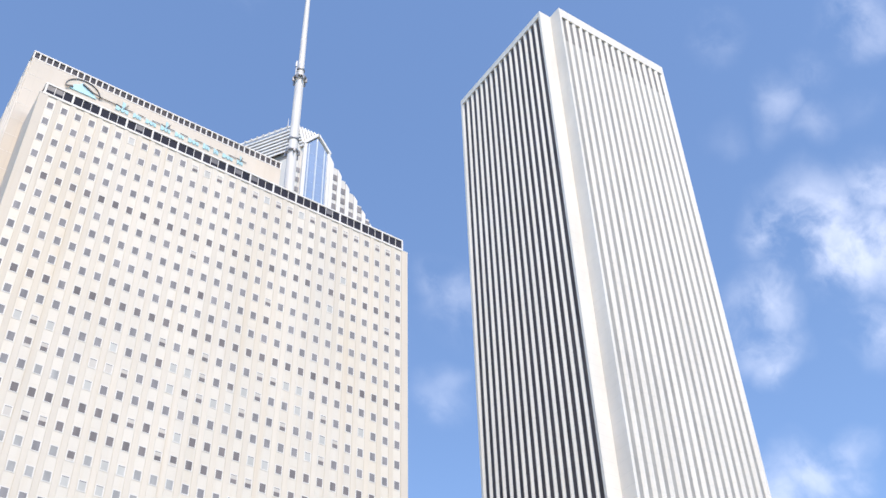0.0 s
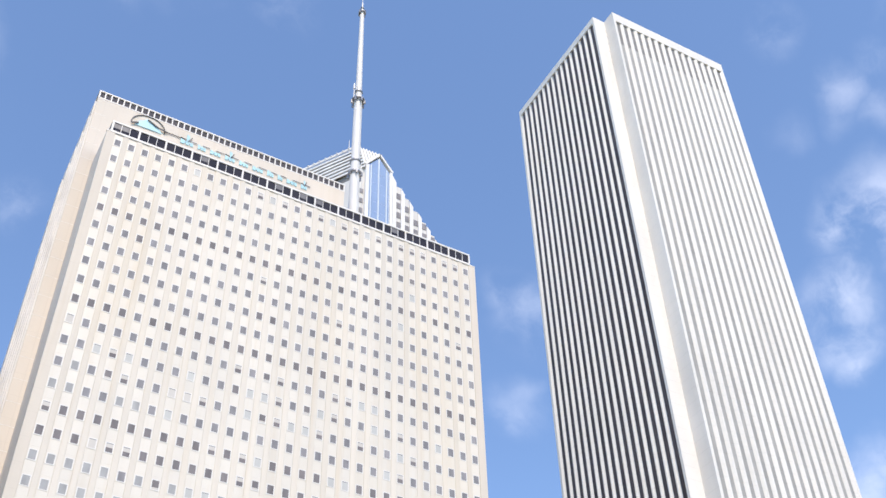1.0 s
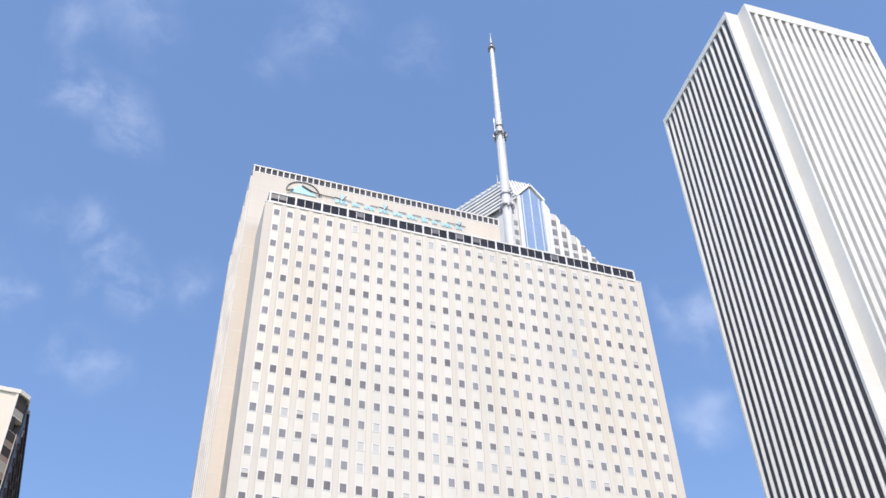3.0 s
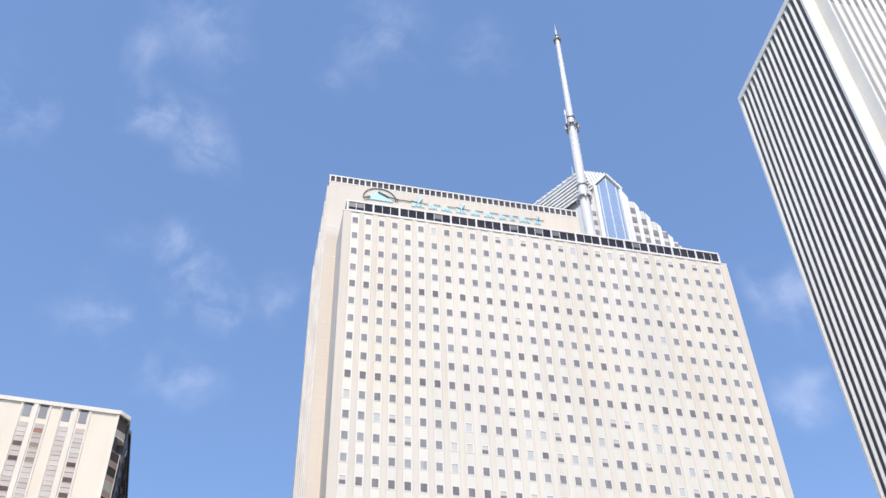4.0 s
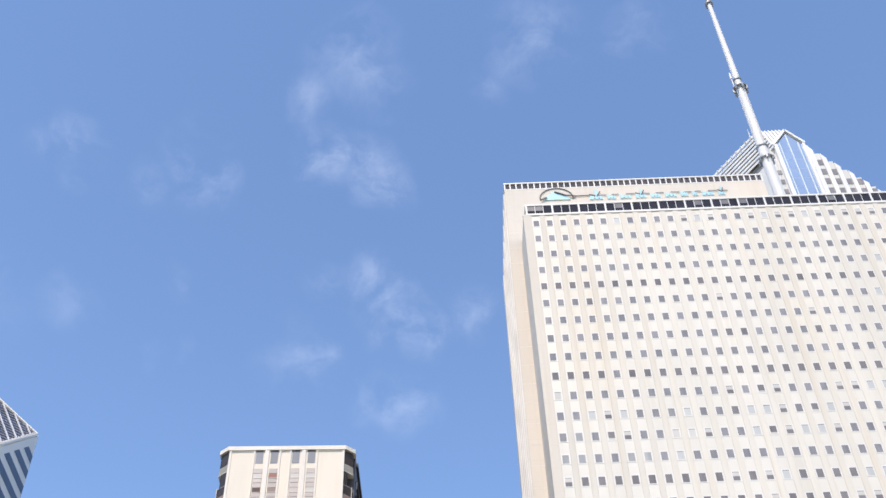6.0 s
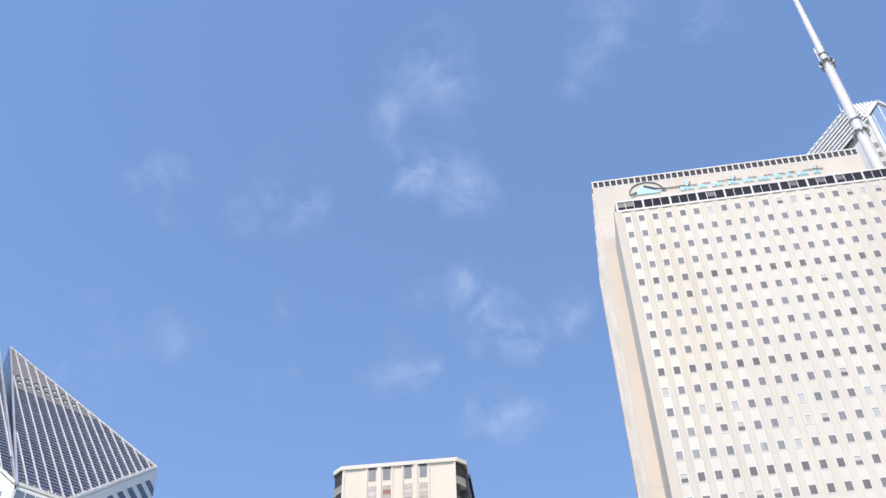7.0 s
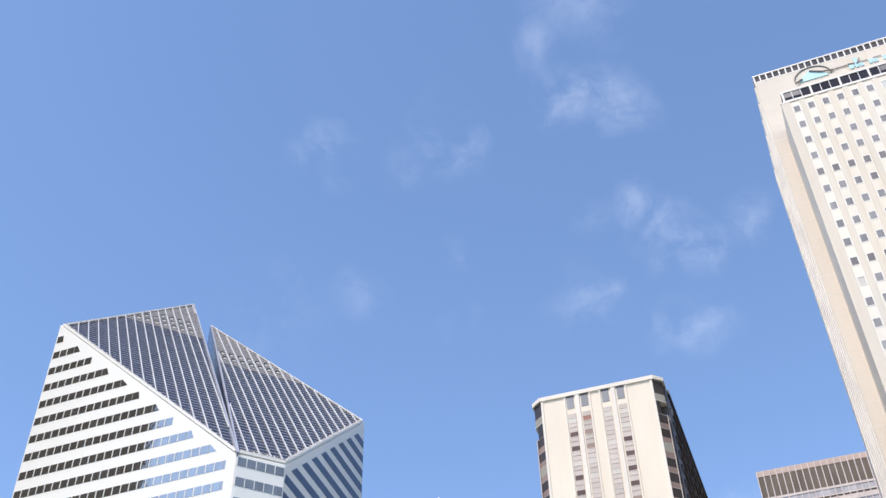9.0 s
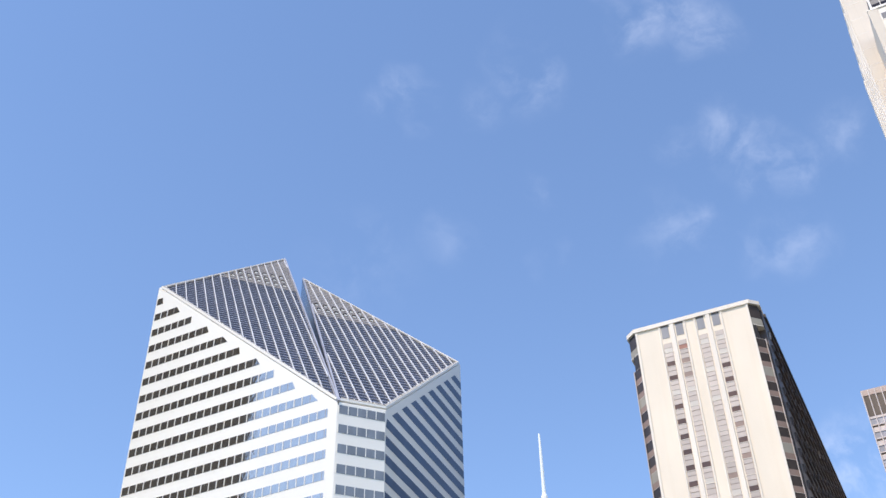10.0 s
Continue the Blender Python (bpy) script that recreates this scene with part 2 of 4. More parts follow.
# ---------------------------------------------------------------- building blocks
class Shape:
    """Boxes, prisms and rings gathered into one mesh."""

    def __init__(self):
        self.verts, self.faces, self.mats, self.slots = [], [], [], []

    def slot(self, mat):
        if mat not in self.slots:
            self.slots.append(mat)
        return self.slots.index(mat)

    def add(self, verts, faces, mat):
        k, n = self.slot(mat), len(self.verts)
        self.verts += [tuple(v) for v in verts]
        self.faces += [tuple(n + i for i in f) for f in faces]
        self.mats += [k] * len(faces)
        return self

    def box(self, x0, x1, y0, y1, z0, z1, mat):
        v = [(x, y, z) for z in (z0, z1) for x, y in ((x0, y0), (x1, y0), (x1, y1), (x0, y1))]
        return self.add(v, [(3, 2, 1, 0), (4, 5, 6, 7), (0, 1, 5, 4), (1, 2, 6, 5), (2, 3, 7, 6), (3, 0, 4, 7)], mat)

    def prism(self, plan, z0, z1, mat, tops=None):
        """A plan (counter-clockwise) raised from z0 to z1, or to its own height at each corner."""
        n = len(plan)
        tops = tops or [z1] * n
        v = [(x, y, z0) for x, y in plan] + [(x, y, h) for (x, y), h in zip(plan, tops)]
        f = [tuple(range(n - 1, -1, -1)), tuple(range(n, 2 * n))] + [(i, (i + 1) % n, n + (i + 1) % n, n + i) for i in range(n)]
        return self.add(v, f, mat)

    def turned(self, rings, mat, sides=20, x=0.0, y=0.0):
        """A body of revolution from (radius, height) rings, going up."""
        v = [(x + r * math.cos(2 * math.pi * k / sides), y + r * math.sin(2 * math.pi * k / sides), z) for r, z in rings for k in range(sides)]
        f = [(i * sides + k, i * sides + (k + 1) % sides, (i + 1) * sides + (k + 1) % sides, (i + 1) * sides + k)
             for i in range(len(rings) - 1) for k in range(sides)]
        n = len(v)
        v += v[:sides] + v[(len(rings) - 1) * sides:n]
        f += [tuple(range(n + sides - 1, n - 1, -1)), tuple(range(n + sides, n + 2 * sides))]
        return self.add(v, f, mat)

    def beam(self, a, b, w, h, mat, up=(0, 0, 1)):
        """A bar from a to b, w wide and h high."""
        a, b = Vector(a), Vector(b)
        d = (b - a).normalized()
        side = d.cross(Vector(up))
        side = (side if side.length > 1e-4 else d.cross(Vector((1, 0, 0)))).normalized()
        top = side.cross(d).normalized()
        v = [e + side * i * w / 2 + top * j * h / 2 for e in (a, b) for i, j in ((-1, -1), (1, -1), (1, 1), (-1, 1))]
        return self.add(v, [(0, 1, 2, 3), (7, 6, 5, 4), (0, 4, 5, 1), (1, 5, 6, 2), (2, 6, 7, 3), (3, 7, 4, 0)], mat)

    def mesh(self, name, smooth=False):
        me = bpy.data.meshes.new(name)
        me.from_pydata(self.verts, [], self.faces)
        for m in self.slots:
            me.materials.append(m)
        me.polygons.foreach_set("material_index", self.mats)
        me.polygons.foreach_set("use_smooth", [smooth] * len(self.faces))
        b = bmesh.new()
        b.from_mesh(me)
        bmesh.ops.recalc_face_normals(b, faces=b.faces)
        b.to_mesh(me)
        b.free()
        me.update()
        return me


def thing(name, x, y, turn, label, category, z=0.0):
    ob = new(name)
    ob.matrix_world = pose(x, y, z, 0, 0, turn)
    return tagged(ob, label, category)


def part(name, shape, parent, label="", at=(0, 0, 0), turn=0.0, smooth=False):
    """One mesh object under a thing or a part; shape may be a Shape or a mesh that is shared."""
    ob = new(name, shape.mesh(name, smooth) if isinstance(shape, Shape) else shape)
    ob.parent = parent
    ob.matrix_basis = pose(*at, 0, 0, turn)
    return tagged(ob, label) if label else ob


def framed(w, h, edge, depth, mat, sill=0.0):
    """A window frame of four bars, standing on the plane y = 0 and facing -y, centred on its opening."""
    s = Shape()
    s.box(-w / 2, -w / 2 + edge, -depth, 0.0, -h / 2, h / 2, mat).box(w / 2 - edge, w / 2, -depth, 0.0, -h / 2, h / 2, mat)
    s.box(-w / 2 + edge, w / 2 - edge, -depth, 0.0, h / 2 - edge, h / 2, mat).box(-w / 2 + edge, w / 2 - edge, -depth - sill, 0.0, -h / 2, -h / 2 + edge, mat)
    return s


def plate(w, h, y, mat, thick=0.03):
    return Shape().box(-w / 2, w / 2, y - thick, y, -h / 2, h / 2, mat)


# ---------------------------------------------------------------- ground
ground = Shape()
ground.box(-4500, 4500, -4500, 4500, -1.0, 0.0, LAWN)
tagged(new("ground", ground.mesh("ground")), "flat park lawn and paving reaching to the horizon", "ground", kind="structure")


# ---------------------------------------------------------------- limestone slab tower with penthouse band, sign and mast
SLAB_X, SLAB_Y = 16.2, 154.6
slab = thing("slab_tower", SLAB_X, SLAB_Y, 0, "cream limestone office slab with square windows in white strips", "building")
WIDE, TOP = 86.5, 167.7
COLS, PITCH, FIRST, FLOOR, ROW0 = 30, 2.805, 2.60, 4.52, 165.1
part("front_wall", Shape().box(0, WIDE, 0, 32, 0, TOP, LIMESTONE), slab)
rng = random.Random(4)
# recessed white window strips and the stone piers between them
strip = Shape().box(-0.86, 0.86, -0.05, 0.0, 6, TOP - 0.5, WHITE_METAL)
for k in range(37):
    strip.box(-0.86, 0.86, -0.06, -0.05, ROW0 - FLOOR * k + 1.55, ROW0 - FLOOR * k + 1.65, WHITE_METAL)
strip = strip.mesh("window_strip")
pier = Shape()
pier.prism([(-0.52, 0.0), (-0.52, -0.07), (-0.46, -0.11), (0.46, -0.11), (0.52, -0.07), (0.52, 0.0)], 6, TOP - 0.1, PIER_STONE)
pier = pier.mesh("pier")
for k in range(COLS):
    part("window_strip", strip, slab, at=(FIRST + PITCH * k, 0, 0))
for k in range(COLS - 1):
    part("pier", pier, slab, at=(FIRST + PITCH * (k + 0.5), 0, 0))
end_wall = Shape().box(0, FIRST - 0.9, -0.15, 0, 6, TOP - 0.1, LIMESTONE)
part("end_wall", end_wall, slab)
part("end_wall", Shape().box(FIRST + PITCH * 29 + 0.9, WIDE, -0.15, 0, 6, TOP - 0.1, LIMESTONE), slab)
part("coping", Shape().box(-0.1, WIDE + 0.1, -0.2, 0.4, TOP - 0.1, TOP + 0.12, FRAME_WHITE), slab)

WIN_W, WIN_H = 1.46, 2.02
win_frame = framed(WIN_W, WIN_H, 0.16, 0.05, FRAME_WHITE)
win_frame_mesh = win_frame.mesh("window")
GW, GH = WIN_W - 0.32, WIN_H - 0.32


def pane_shape(kind):
    s = Shape()
    if kind == "half":
        s.box(-GW / 2, GW / 2, -0.035, -0.005, -GH / 2, -0.02, GLASS_DARK).box(-GW / 2, GW / 2, -0.035, -0.005, 0.06, GH / 2, BLIND)
        s.box(-GW / 2, GW / 2, -0.045, -0.005, -0.02, 0.06, GREY_PANEL).box(-GW / 2, GW / 2, -0.045, -0.035, GH / 2 - 0.12, GH / 2, GLASS_GREY)
    elif kind == "low":
        s.box(-GW / 2, GW / 2, -0.035, -0.005, -GH / 2, -0.45, BLIND).box(-GW / 2, GW / 2, -0.035, -0.005, -0.45, GH / 2, GLASS_DARK)
    else:
        s.box(-GW / 2, GW / 2, -0.035, -0.005, -GH / 2, GH / 2, {"dark": GLASS_DARK, "grey": GLASS_GREY, "pale": PALE_BLIND, "blind": BLIND, "sky": GLASS_SKYLIT}[kind])
        if kind in ("pale", "blind"):
            s.box(-GW / 2, GW / 2, -0.045, -0.035, GH / 2 - 0.14, GH / 2, GLASS_GREY)
    return s


KINDS = {"d": "dark", "g": "grey", "p": "pale", "b": "blind", "h": "half", "l": "low", "s": "sky"}
pane_shapes = {k: pane_shape(k) for k in KINDS.values()}
pane_meshes = {k: pane_shapes[k].mesh("pane") for k in pane_shapes}
# storeys whose panes can be told apart, window by window: dark, grey, sky (reflection painted as pale glass), pale,
# blind, half drawn, low
DRAWN = {0: "ggggggpgggghphgghphhphghhhghhg", 2: "ggggggggggggggggggggggggllgggg", 10: "bgggggggggghglhggghhppgggggggg",
         11: "ggphpgggpggdpphglphggpghggpggg", 12: "gsglhggbbhggplhpphgghggphggggg", 13: "ssggssgpggggggggggggggphgggggg",
         14: "hdddddddddhdhpddddppdddddddddd", 15: "dddbhhddddddhldddhhdhddddddddd", 16: "sssssgslsppsssggggssgggghssggg", 17: "ssssssspppssgssgpssggsgghssggg"}
DARK_ROWS = (4, 9, 14, 15, 19, 20, 24)


def window_kind(row, col):
    if row in DRAWN:
        return KINDS[DRAWN[row][col]]
    if row in DARK_ROWS:
        return rng.choices(("dark", "half", "grey"), (30, 1, 2))[0]
    return rng.choices(("grey", "dark", "half", "pale"), (40, 1, 0.6 if row < 9 else 4, 0.2 if row < 9 else 3))[0]


far_windows = Shape()
for row in range(35):
    for col in range(COLS):
        x, z, kind = FIRST + PITCH * col, ROW0 - FLOOR * row, window_kind(row, col)
        if 4 <= row < 14:
            w = part("window", win_frame_mesh, slab, at=(x, -0.05, z))
            part("pane", pane_meshes[kind], w)
        else:
            for source in (win_frame, pane_shapes[kind]):
                for f, k in zip(source.faces, source.mats):
                    far_windows.add([(x + source.verts[i][0], source.verts[i][1] - 0.05, z + source.verts[i][2]) for i in f], [tuple(range(len(f)))], source.slots[k])
tagged(part("glazing", far_windows, slab), kind="stuff")

# glazed penthouse band along the front roof edge
band = part("penthouse", Shape().box(0.75, 85.3, 0.5, 12, TOP, 171.0, ROOF_DARK).box(0.6, 85.45, 0.2, 12.2, 171.0, 171.42, FRAME_WHITE)
            .box(0.6, 85.45, 0.2, 0.6, TOP + 0.1, 168.55, FRAME_WHITE), slab, "white-framed penthouse band of dark glass")
BAY = 84.7 / 15
post = Shape().box(-0.19, 0.19, 0.2, 0.6, 168.55, 171.0, FRAME_WHITE).mesh("post")
bar = Shape().box(-0.06, 0.06, 0.28, 0.55, 168.55, 171.0, FRAME_WHITE).mesh("mullion")
band_pane = Shape().box(-0.87, 0.87, 0.36, 0.46, 168.55, 171.0, BAND_GLASS).mesh("pane")
band_grey = Shape().box(-0.87, 0.87, 0.36, 0.46, 168.55, 169.5, BAND_GLASS).box(-0.87, 0.87, 0.34, 0.46, 169.5, 171.0, BAND_GREY).mesh("pane")
for k in range(16):
    part("post", post, band, at=(0.75 + BAY * k + (0.12 if k == 0 else -0.12 if k == 15 else 0), 0, 0))
for k in range(15):
    for j in range(3):
        part("pane", band_grey if rng.random() < 0.2 else band_pane, band, at=(0.75 + BAY * k + 0.19 + (BAY - 0.38) * (j + 0.5) / 3, 0, 0))
        if j:
            part("mullion", bar, band, at=(0.75 + BAY * k + 0.19 + (BAY - 0.38) * j / 3, 0, 0))

# taller slab behind, set back
BX0, BX1, BY, BTOP, BTW = -2.54, 57.45, 10.7, 190.5, 188.1
back = part("rear_slab", Shape().box(BX0, BX1, BY, BY + 3.2, 0, BTW, LIMESTONE).box(BX0 + 8, BX1, BY + 3.2, BY + 28, 0, BTW, LIMESTONE), slab, "plain beige limestone rear slab with panel joints")
part("parapet", Shape().box(BX0 - 0.1, BX1 + 0.1, BY - 0.1, BY + 3.3, BTOP - 0.32, BTOP, FRAME_WHITE).box(BX0 + 0.4, BX1 - 0.4, BY + 0.5, BY + 3.0, BTW, BTOP - 0.32, ROOF_DARK)
     .box(BX0 - 0.05, BX1 + 0.05, BY - 0.05, BY + 0.6, BTW, BTW + 0.26, FRAME_WHITE), back)
N_TOP = 43
TOP_PITCH = (BX1 - BX0) / N_TOP
top_post = Shape().box(-0.14, 0.14, BY - 0.05, BY + 0.4, BTW + 0.26, BTOP - 0.32, FRAME_WHITE).mesh("post")
top_pane = Shape().box(-TOP_PITCH / 2 + 0.14, TOP_PITCH / 2 - 0.14, BY + 0.15, BY + 0.25, BTW + 0.26, BTOP - 0.32, PARAPET_GLASS).mesh("pane")
for k in range(N_TOP + 1):
    part("post", top_post, back, at=(BX0 + TOP_PITCH * k + (0.14 if k == 0 else -0.14 if k == N_TOP else 0), 0, 0))
for k in range(N_TOP):
    part("pane", top_pane, back, at=(BX0 + TOP_PITCH * (k + 0.5), 0, 0))
# west flank: it widens in shallow steps, each a storey lower than the last
for k in range(6):
    part("flank_step", Shape().box(BX0 - 0.35 - 0.27 * k, BX0 + 8 - 0.02 * k, BY + 0.5 + 0.8 * k, BY + 7.2 + 0.02 * k, 0, 187.2 - 4.4 * k, LIMESTONE_PALE), back)
# panel joints on the plain south end of the rear slab
joint = Shape().box(BX0, 0.0, BY - 0.02, BY, 4.4, 4.48, FRAME_WHITE).mesh("string_course")
for k in range(1, 40):
    part("string_course", joint, back, at=(0, 0, 4.7 * k))

# emblem and lettering on the rear slab
sign = part("sign", Shape().box(13.2, 18.0, BY - 0.25, BY - 0.12, 185.05, 185.2, SIGN_DARK), slab, "pale blue roof sign with a dark outlined emblem")
arc, ring, links_ = Shape(), [], []
for k in range(19):
    a = radians(-8 + 196 * k / 18)
    for r, y in ((-0.1, -0.2), (0.1, -0.2), (0.1, -0.06), (-0.1, -0.06)):
        ring.append((9.25 + (3.8 + r) * math.cos(a), BY + y, 184.7 + (3.3 + r) * math.sin(a)))
    if k:
        links_ += [(4 * k - 4 + i, 4 * k - 4 + (i + 1) % 4, 4 * k + (i + 1) % 4, 4 * k + i) for i in range(4)]
arc.add(ring, links_ + [(3, 2, 1, 0), (72, 73, 74, 75)], SIGN_DARK)
part("emblem_ring", arc, sign)
rock = Shape()
outline = [(6.3, 184.0), (12.4, 184.0), (11.9, 184.9), (10.7, 185.6), (9.9, 186.7), (8.8, 187.0), (8.0, 186.0), (7.2, 185.6)]
rock.add([(x, y, z) for y in (BY - 0.22, BY - 0.06) for x, z in outline], [tuple(range(8)), tuple(range(15, 7, -1))] + [(i, (i + 1) % 8, 8 + (i + 1) % 8, 8 + i) for i in range(8)], SIGN_BLUE)
part("emblem", rock, sign)
# the emblem's shadow, modelled as dark bars
shade = Shape().beam((8.9, BY - 0.36, 186.6), (11.3, BY - 0.36, 185.3), 0.2, 0.35, SIGN_DARK).beam((11.3, BY - 0.36, 185.3), (13.6, BY - 0.36, 184.9), 0.2, 0.25, SIGN_DARK)
shade.beam((5.6, BY - 0.36, 184.0), (7.0, BY - 0.36, 184.7), 0.2, 0.35, SIGN_DARK)
part("emblem_shadow", shade, sign)
x = 16.8
for n, (w, h) in enumerate(((3.0, 3.0), (1.9, 1.35), (2.5, 1.2), (2.4, 2.9), (2.2, 1.3), (2.6, 1.25), (1.6, 1.7), (1.2, 1.5), (2.6, 1.2), (1.5, 2.7))):
    glyph = Shape()
    for f0, f1, lean, up in ((0.0, 0.3, 0.12, 0.95), (0.42, 0.66, 0.1, 1.0 if h > 2 else 0.82), (0.74, 0.98, 0.1, 0.6)):
        top = 184.0 + (h if h < 2 or f0 == 0.42 else 1.25) * up
        glyph.prism([(x + w * f0, BY - 0.2), (x + w * f1, BY - 0.2), (x + w * f1, BY - 0.06), (x + w * f0, BY - 0.06)], 183.7, top, SIGN_BLUE,
                    tops=[top - lean, top - 0.3 - lean, top - 0.3 - lean, top - lean])
    glyph.beam((x + 0.05, BY - 0.13, 184.25), (x + w * 0.95, BY - 0.13, 184.5), 0.12, 0.4, SIGN_BLUE)
    # dark bars on the tall letters stand in for their shadows
    if h > 2:
        glyph.beam((x - 0.1, BY - 0.25, 185.3), (x + w * 0.45, BY - 0.25, 185.0), 0.1, 0.22, SIGN_DARK).beam((x + w * 0.55, BY - 0.25, 184.6), (x + w * 0.85, BY - 0.25, 184.5 + 0.6 * h), 0.1, 0.16, SIGN_DARK)
    part("lettering", glyph, sign)
    part("raceway", Shape().box(x + w * 0.55, x + w + 0.85, BY - 0.25, BY - 0.12, 185.05 + 0.06 * (n % 3), 185.2 + 0.06 * (n % 3), STEEL_DARK), sign)
    x += w + 1.05

# mast on the roof
mast = thing("mast", 78.3, 169.9, 0, "tall tapered pale grey steel broadcast mast on the roof", "mast", TOP)
part("lower_tube", Shape().turned([(1.32, 0), (1.28, 21), (1.24, 33.5)], STEEL, 24), mast, smooth=True)
part("middle_tube", Shape().turned([(1.18, 33.5), (1.14, 62)], STEEL, 24), mast, smooth=True)
part("upper_tube", Shape().turned([(0.92, 62), (0.62, 101.5), (0.56, 104)], STEEL, 20), mast, smooth=True)
part("tip", Shape().turned([(0.26, 104), (0.22, 108), (0.1, 109), (0.06, 111.4)], STEEL, 12), mast, smooth=True)
for z, r, grow in ((33.5, 1.3, 0.5), (38.0, 1.24, 0.22), (62.5, 1.18, 0.7), (66.0, 0.95, 0.2), (103.6, 0.62, 0.5), (106.0, 0.3, 0.2)):
    part("collar", Shape().turned([(r, z - 0.55), (r + grow, z - 0.35), (r + grow, z + 0.05), (r, z + 0.25)], STEEL_DARK, 20), mast)
for z, r, n in ((32.9, 1.75, 6), (61.6, 1.75, 7), (103.3, 1.0, 4)):
    for k in range(n):
        a = 2 * math.pi * (k + 0.3) / n
        fix = Shape().box(-0.28, 0.28, -0.22, 0.22, -0.7, 0.55, STEEL_DARK)
        part("antenna", fix, mast, at=(r * math.cos(a), r * math.sin(a), z), turn=math.degrees(a))
whip = Shape().turned([(0.16, 0), (0.13, 3.4), (0.3, 3.5), (0.26, 5.2), (0.05, 6.2)], STEEL, 8)
part("whip_antenna", whip, mast, at=(-1.65, -0.6, 62.4))


# ---------------------------------------------------------------- white tower with vertical fins and notched corners
fin_tower = thing("fin_tower", 183.2, 170.3, -1.2, "very tall white granite tower with narrow vertical fins", "building")
SIDE, NOTCH, FIN_TOP, HIGH = 53.5, 5.3, 341.0, 346.0
LOW = -NOTCH
far_side = SIDE + NOTCH
notched = [(0, 0), (SIDE, 0), (SIDE, NOTCH), (far_side, NOTCH), (far_side, NOTCH + SIDE), (SIDE, NOTCH + SIDE), (SIDE, SIDE + 2 * NOTCH), (0, SIDE + 2 * NOTCH),
           (0, NOTCH + SIDE), (LOW, NOTCH + SIDE), (LOW, NOTCH), (0, NOTCH)]


def inset(plan, d):
    cx, cy = SIDE / 2, SIDE / 2 + NOTCH
    return [(cx + (x - cx) - math.copysign(d, x - cx), cy + (y - cy) - math.copysign(d, y - cy)) for x, y in plan]


DEEP = 0.82
part("core", Shape().prism(inset(notched, DEEP), 0, 345.2, ROOF_DARK), fin_tower)
part("crown", Shape().prism(notched, 343.0, HIGH, GRANITE).box(0, SIDE, 0, DEEP, FIN_TOP, 343.0, GRANITE), fin_tower, "plain white granite crown band")
SLOTS = 16
SLOT_PITCH = (SIDE - 1.6) / SLOTS
half = SLOT_PITCH / 2


def fin_meshes(top):
    """The fin between two slots and the two end fins of one front; the south front's fins are broader."""
    gap, nose = (0.52, 0.3) if top == FIN_TOP else (0.68, 0.16)
    return (Shape().prism([(-half + gap, DEEP), (-nose, 0.03), (nose, 0.03), (half - gap, DEEP)], 0, top, GRANITE).mesh("fin"),
            Shape().prism([(0, DEEP), (0, 0), (0.95, 0), (0.8 + half - gap, DEEP)], 0, top, GRANITE).mesh("fin"),
            Shape().prism([(-0.8 - half + gap, DEEP), (-0.95, 0), (0, 0), (0, DEEP)], 0, top, GRANITE).mesh("fin"))


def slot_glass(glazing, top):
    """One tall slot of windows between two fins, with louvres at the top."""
    q = Shape().box(-0.7, 0.7, DEEP - 0.2, DEEP - 0.1, 0, 327.5, glazing).box(-0.7, 0.7, DEEP - 0.22, DEEP - 0.1, 327.5, top, LOUVRE_GREY if top == FIN_TOP else GLASS_SHADED)
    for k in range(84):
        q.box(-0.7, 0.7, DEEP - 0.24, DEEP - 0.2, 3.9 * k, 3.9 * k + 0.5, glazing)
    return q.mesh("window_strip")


# one slot glass in two tones: sunlight painted into the south, shade elsewhere
FRONTS = {FIN_TOP: (*fin_meshes(FIN_TOP), slot_glass(SUNNY_GLASS, FIN_TOP)), 343.0: (*fin_meshes(343.0), slot_glass(GLASS_SHADED, 343.0))}
corner = Shape().box(0, 0.3, DEEP, NOTCH - 0.02, 0, 343.0, GRANITE).mesh("corner_panel")
corner_b = Shape().box(SIDE - 0.3, SIDE, DEEP, NOTCH - 0.02, 0, 343.0, GRANITE).mesh("corner_panel")
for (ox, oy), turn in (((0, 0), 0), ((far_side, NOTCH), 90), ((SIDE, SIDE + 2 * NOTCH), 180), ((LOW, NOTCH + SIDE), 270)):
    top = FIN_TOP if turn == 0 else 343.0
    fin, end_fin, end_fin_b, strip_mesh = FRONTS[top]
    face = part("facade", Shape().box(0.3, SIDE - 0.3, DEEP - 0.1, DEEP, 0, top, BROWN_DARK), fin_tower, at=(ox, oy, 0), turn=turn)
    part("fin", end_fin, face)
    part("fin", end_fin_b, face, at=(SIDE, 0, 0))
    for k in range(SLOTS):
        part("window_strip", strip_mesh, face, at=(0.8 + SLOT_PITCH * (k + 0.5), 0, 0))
        if k:
            part("fin", fin, face, at=(0.8 + SLOT_PITCH * k, 0, 0))
    part("corner_panel", corner, face)
    part("corner_panel", corner_b, face)


# ---------------------------------------------------------------- stepped gable tower behind the slab
gable = thing("gable_tower", 112.7, 224.4, 0, "grey granite tower stepping up to a glass gable", "building")
part("body", Shape().box(-30, 30, 3.0, 46, 0, 240, GREY_GRANITE).box(-9, 22, 1.6, 30, 240, 249, GREY_GRANITE), gable)
bay = part("gable_bay", Shape().prism([(-6.9, 1.2), (4.95, 1.2), (4.95, 20), (-6.9, 20)], 150, 272.0, GREY_GRANITE), gable)
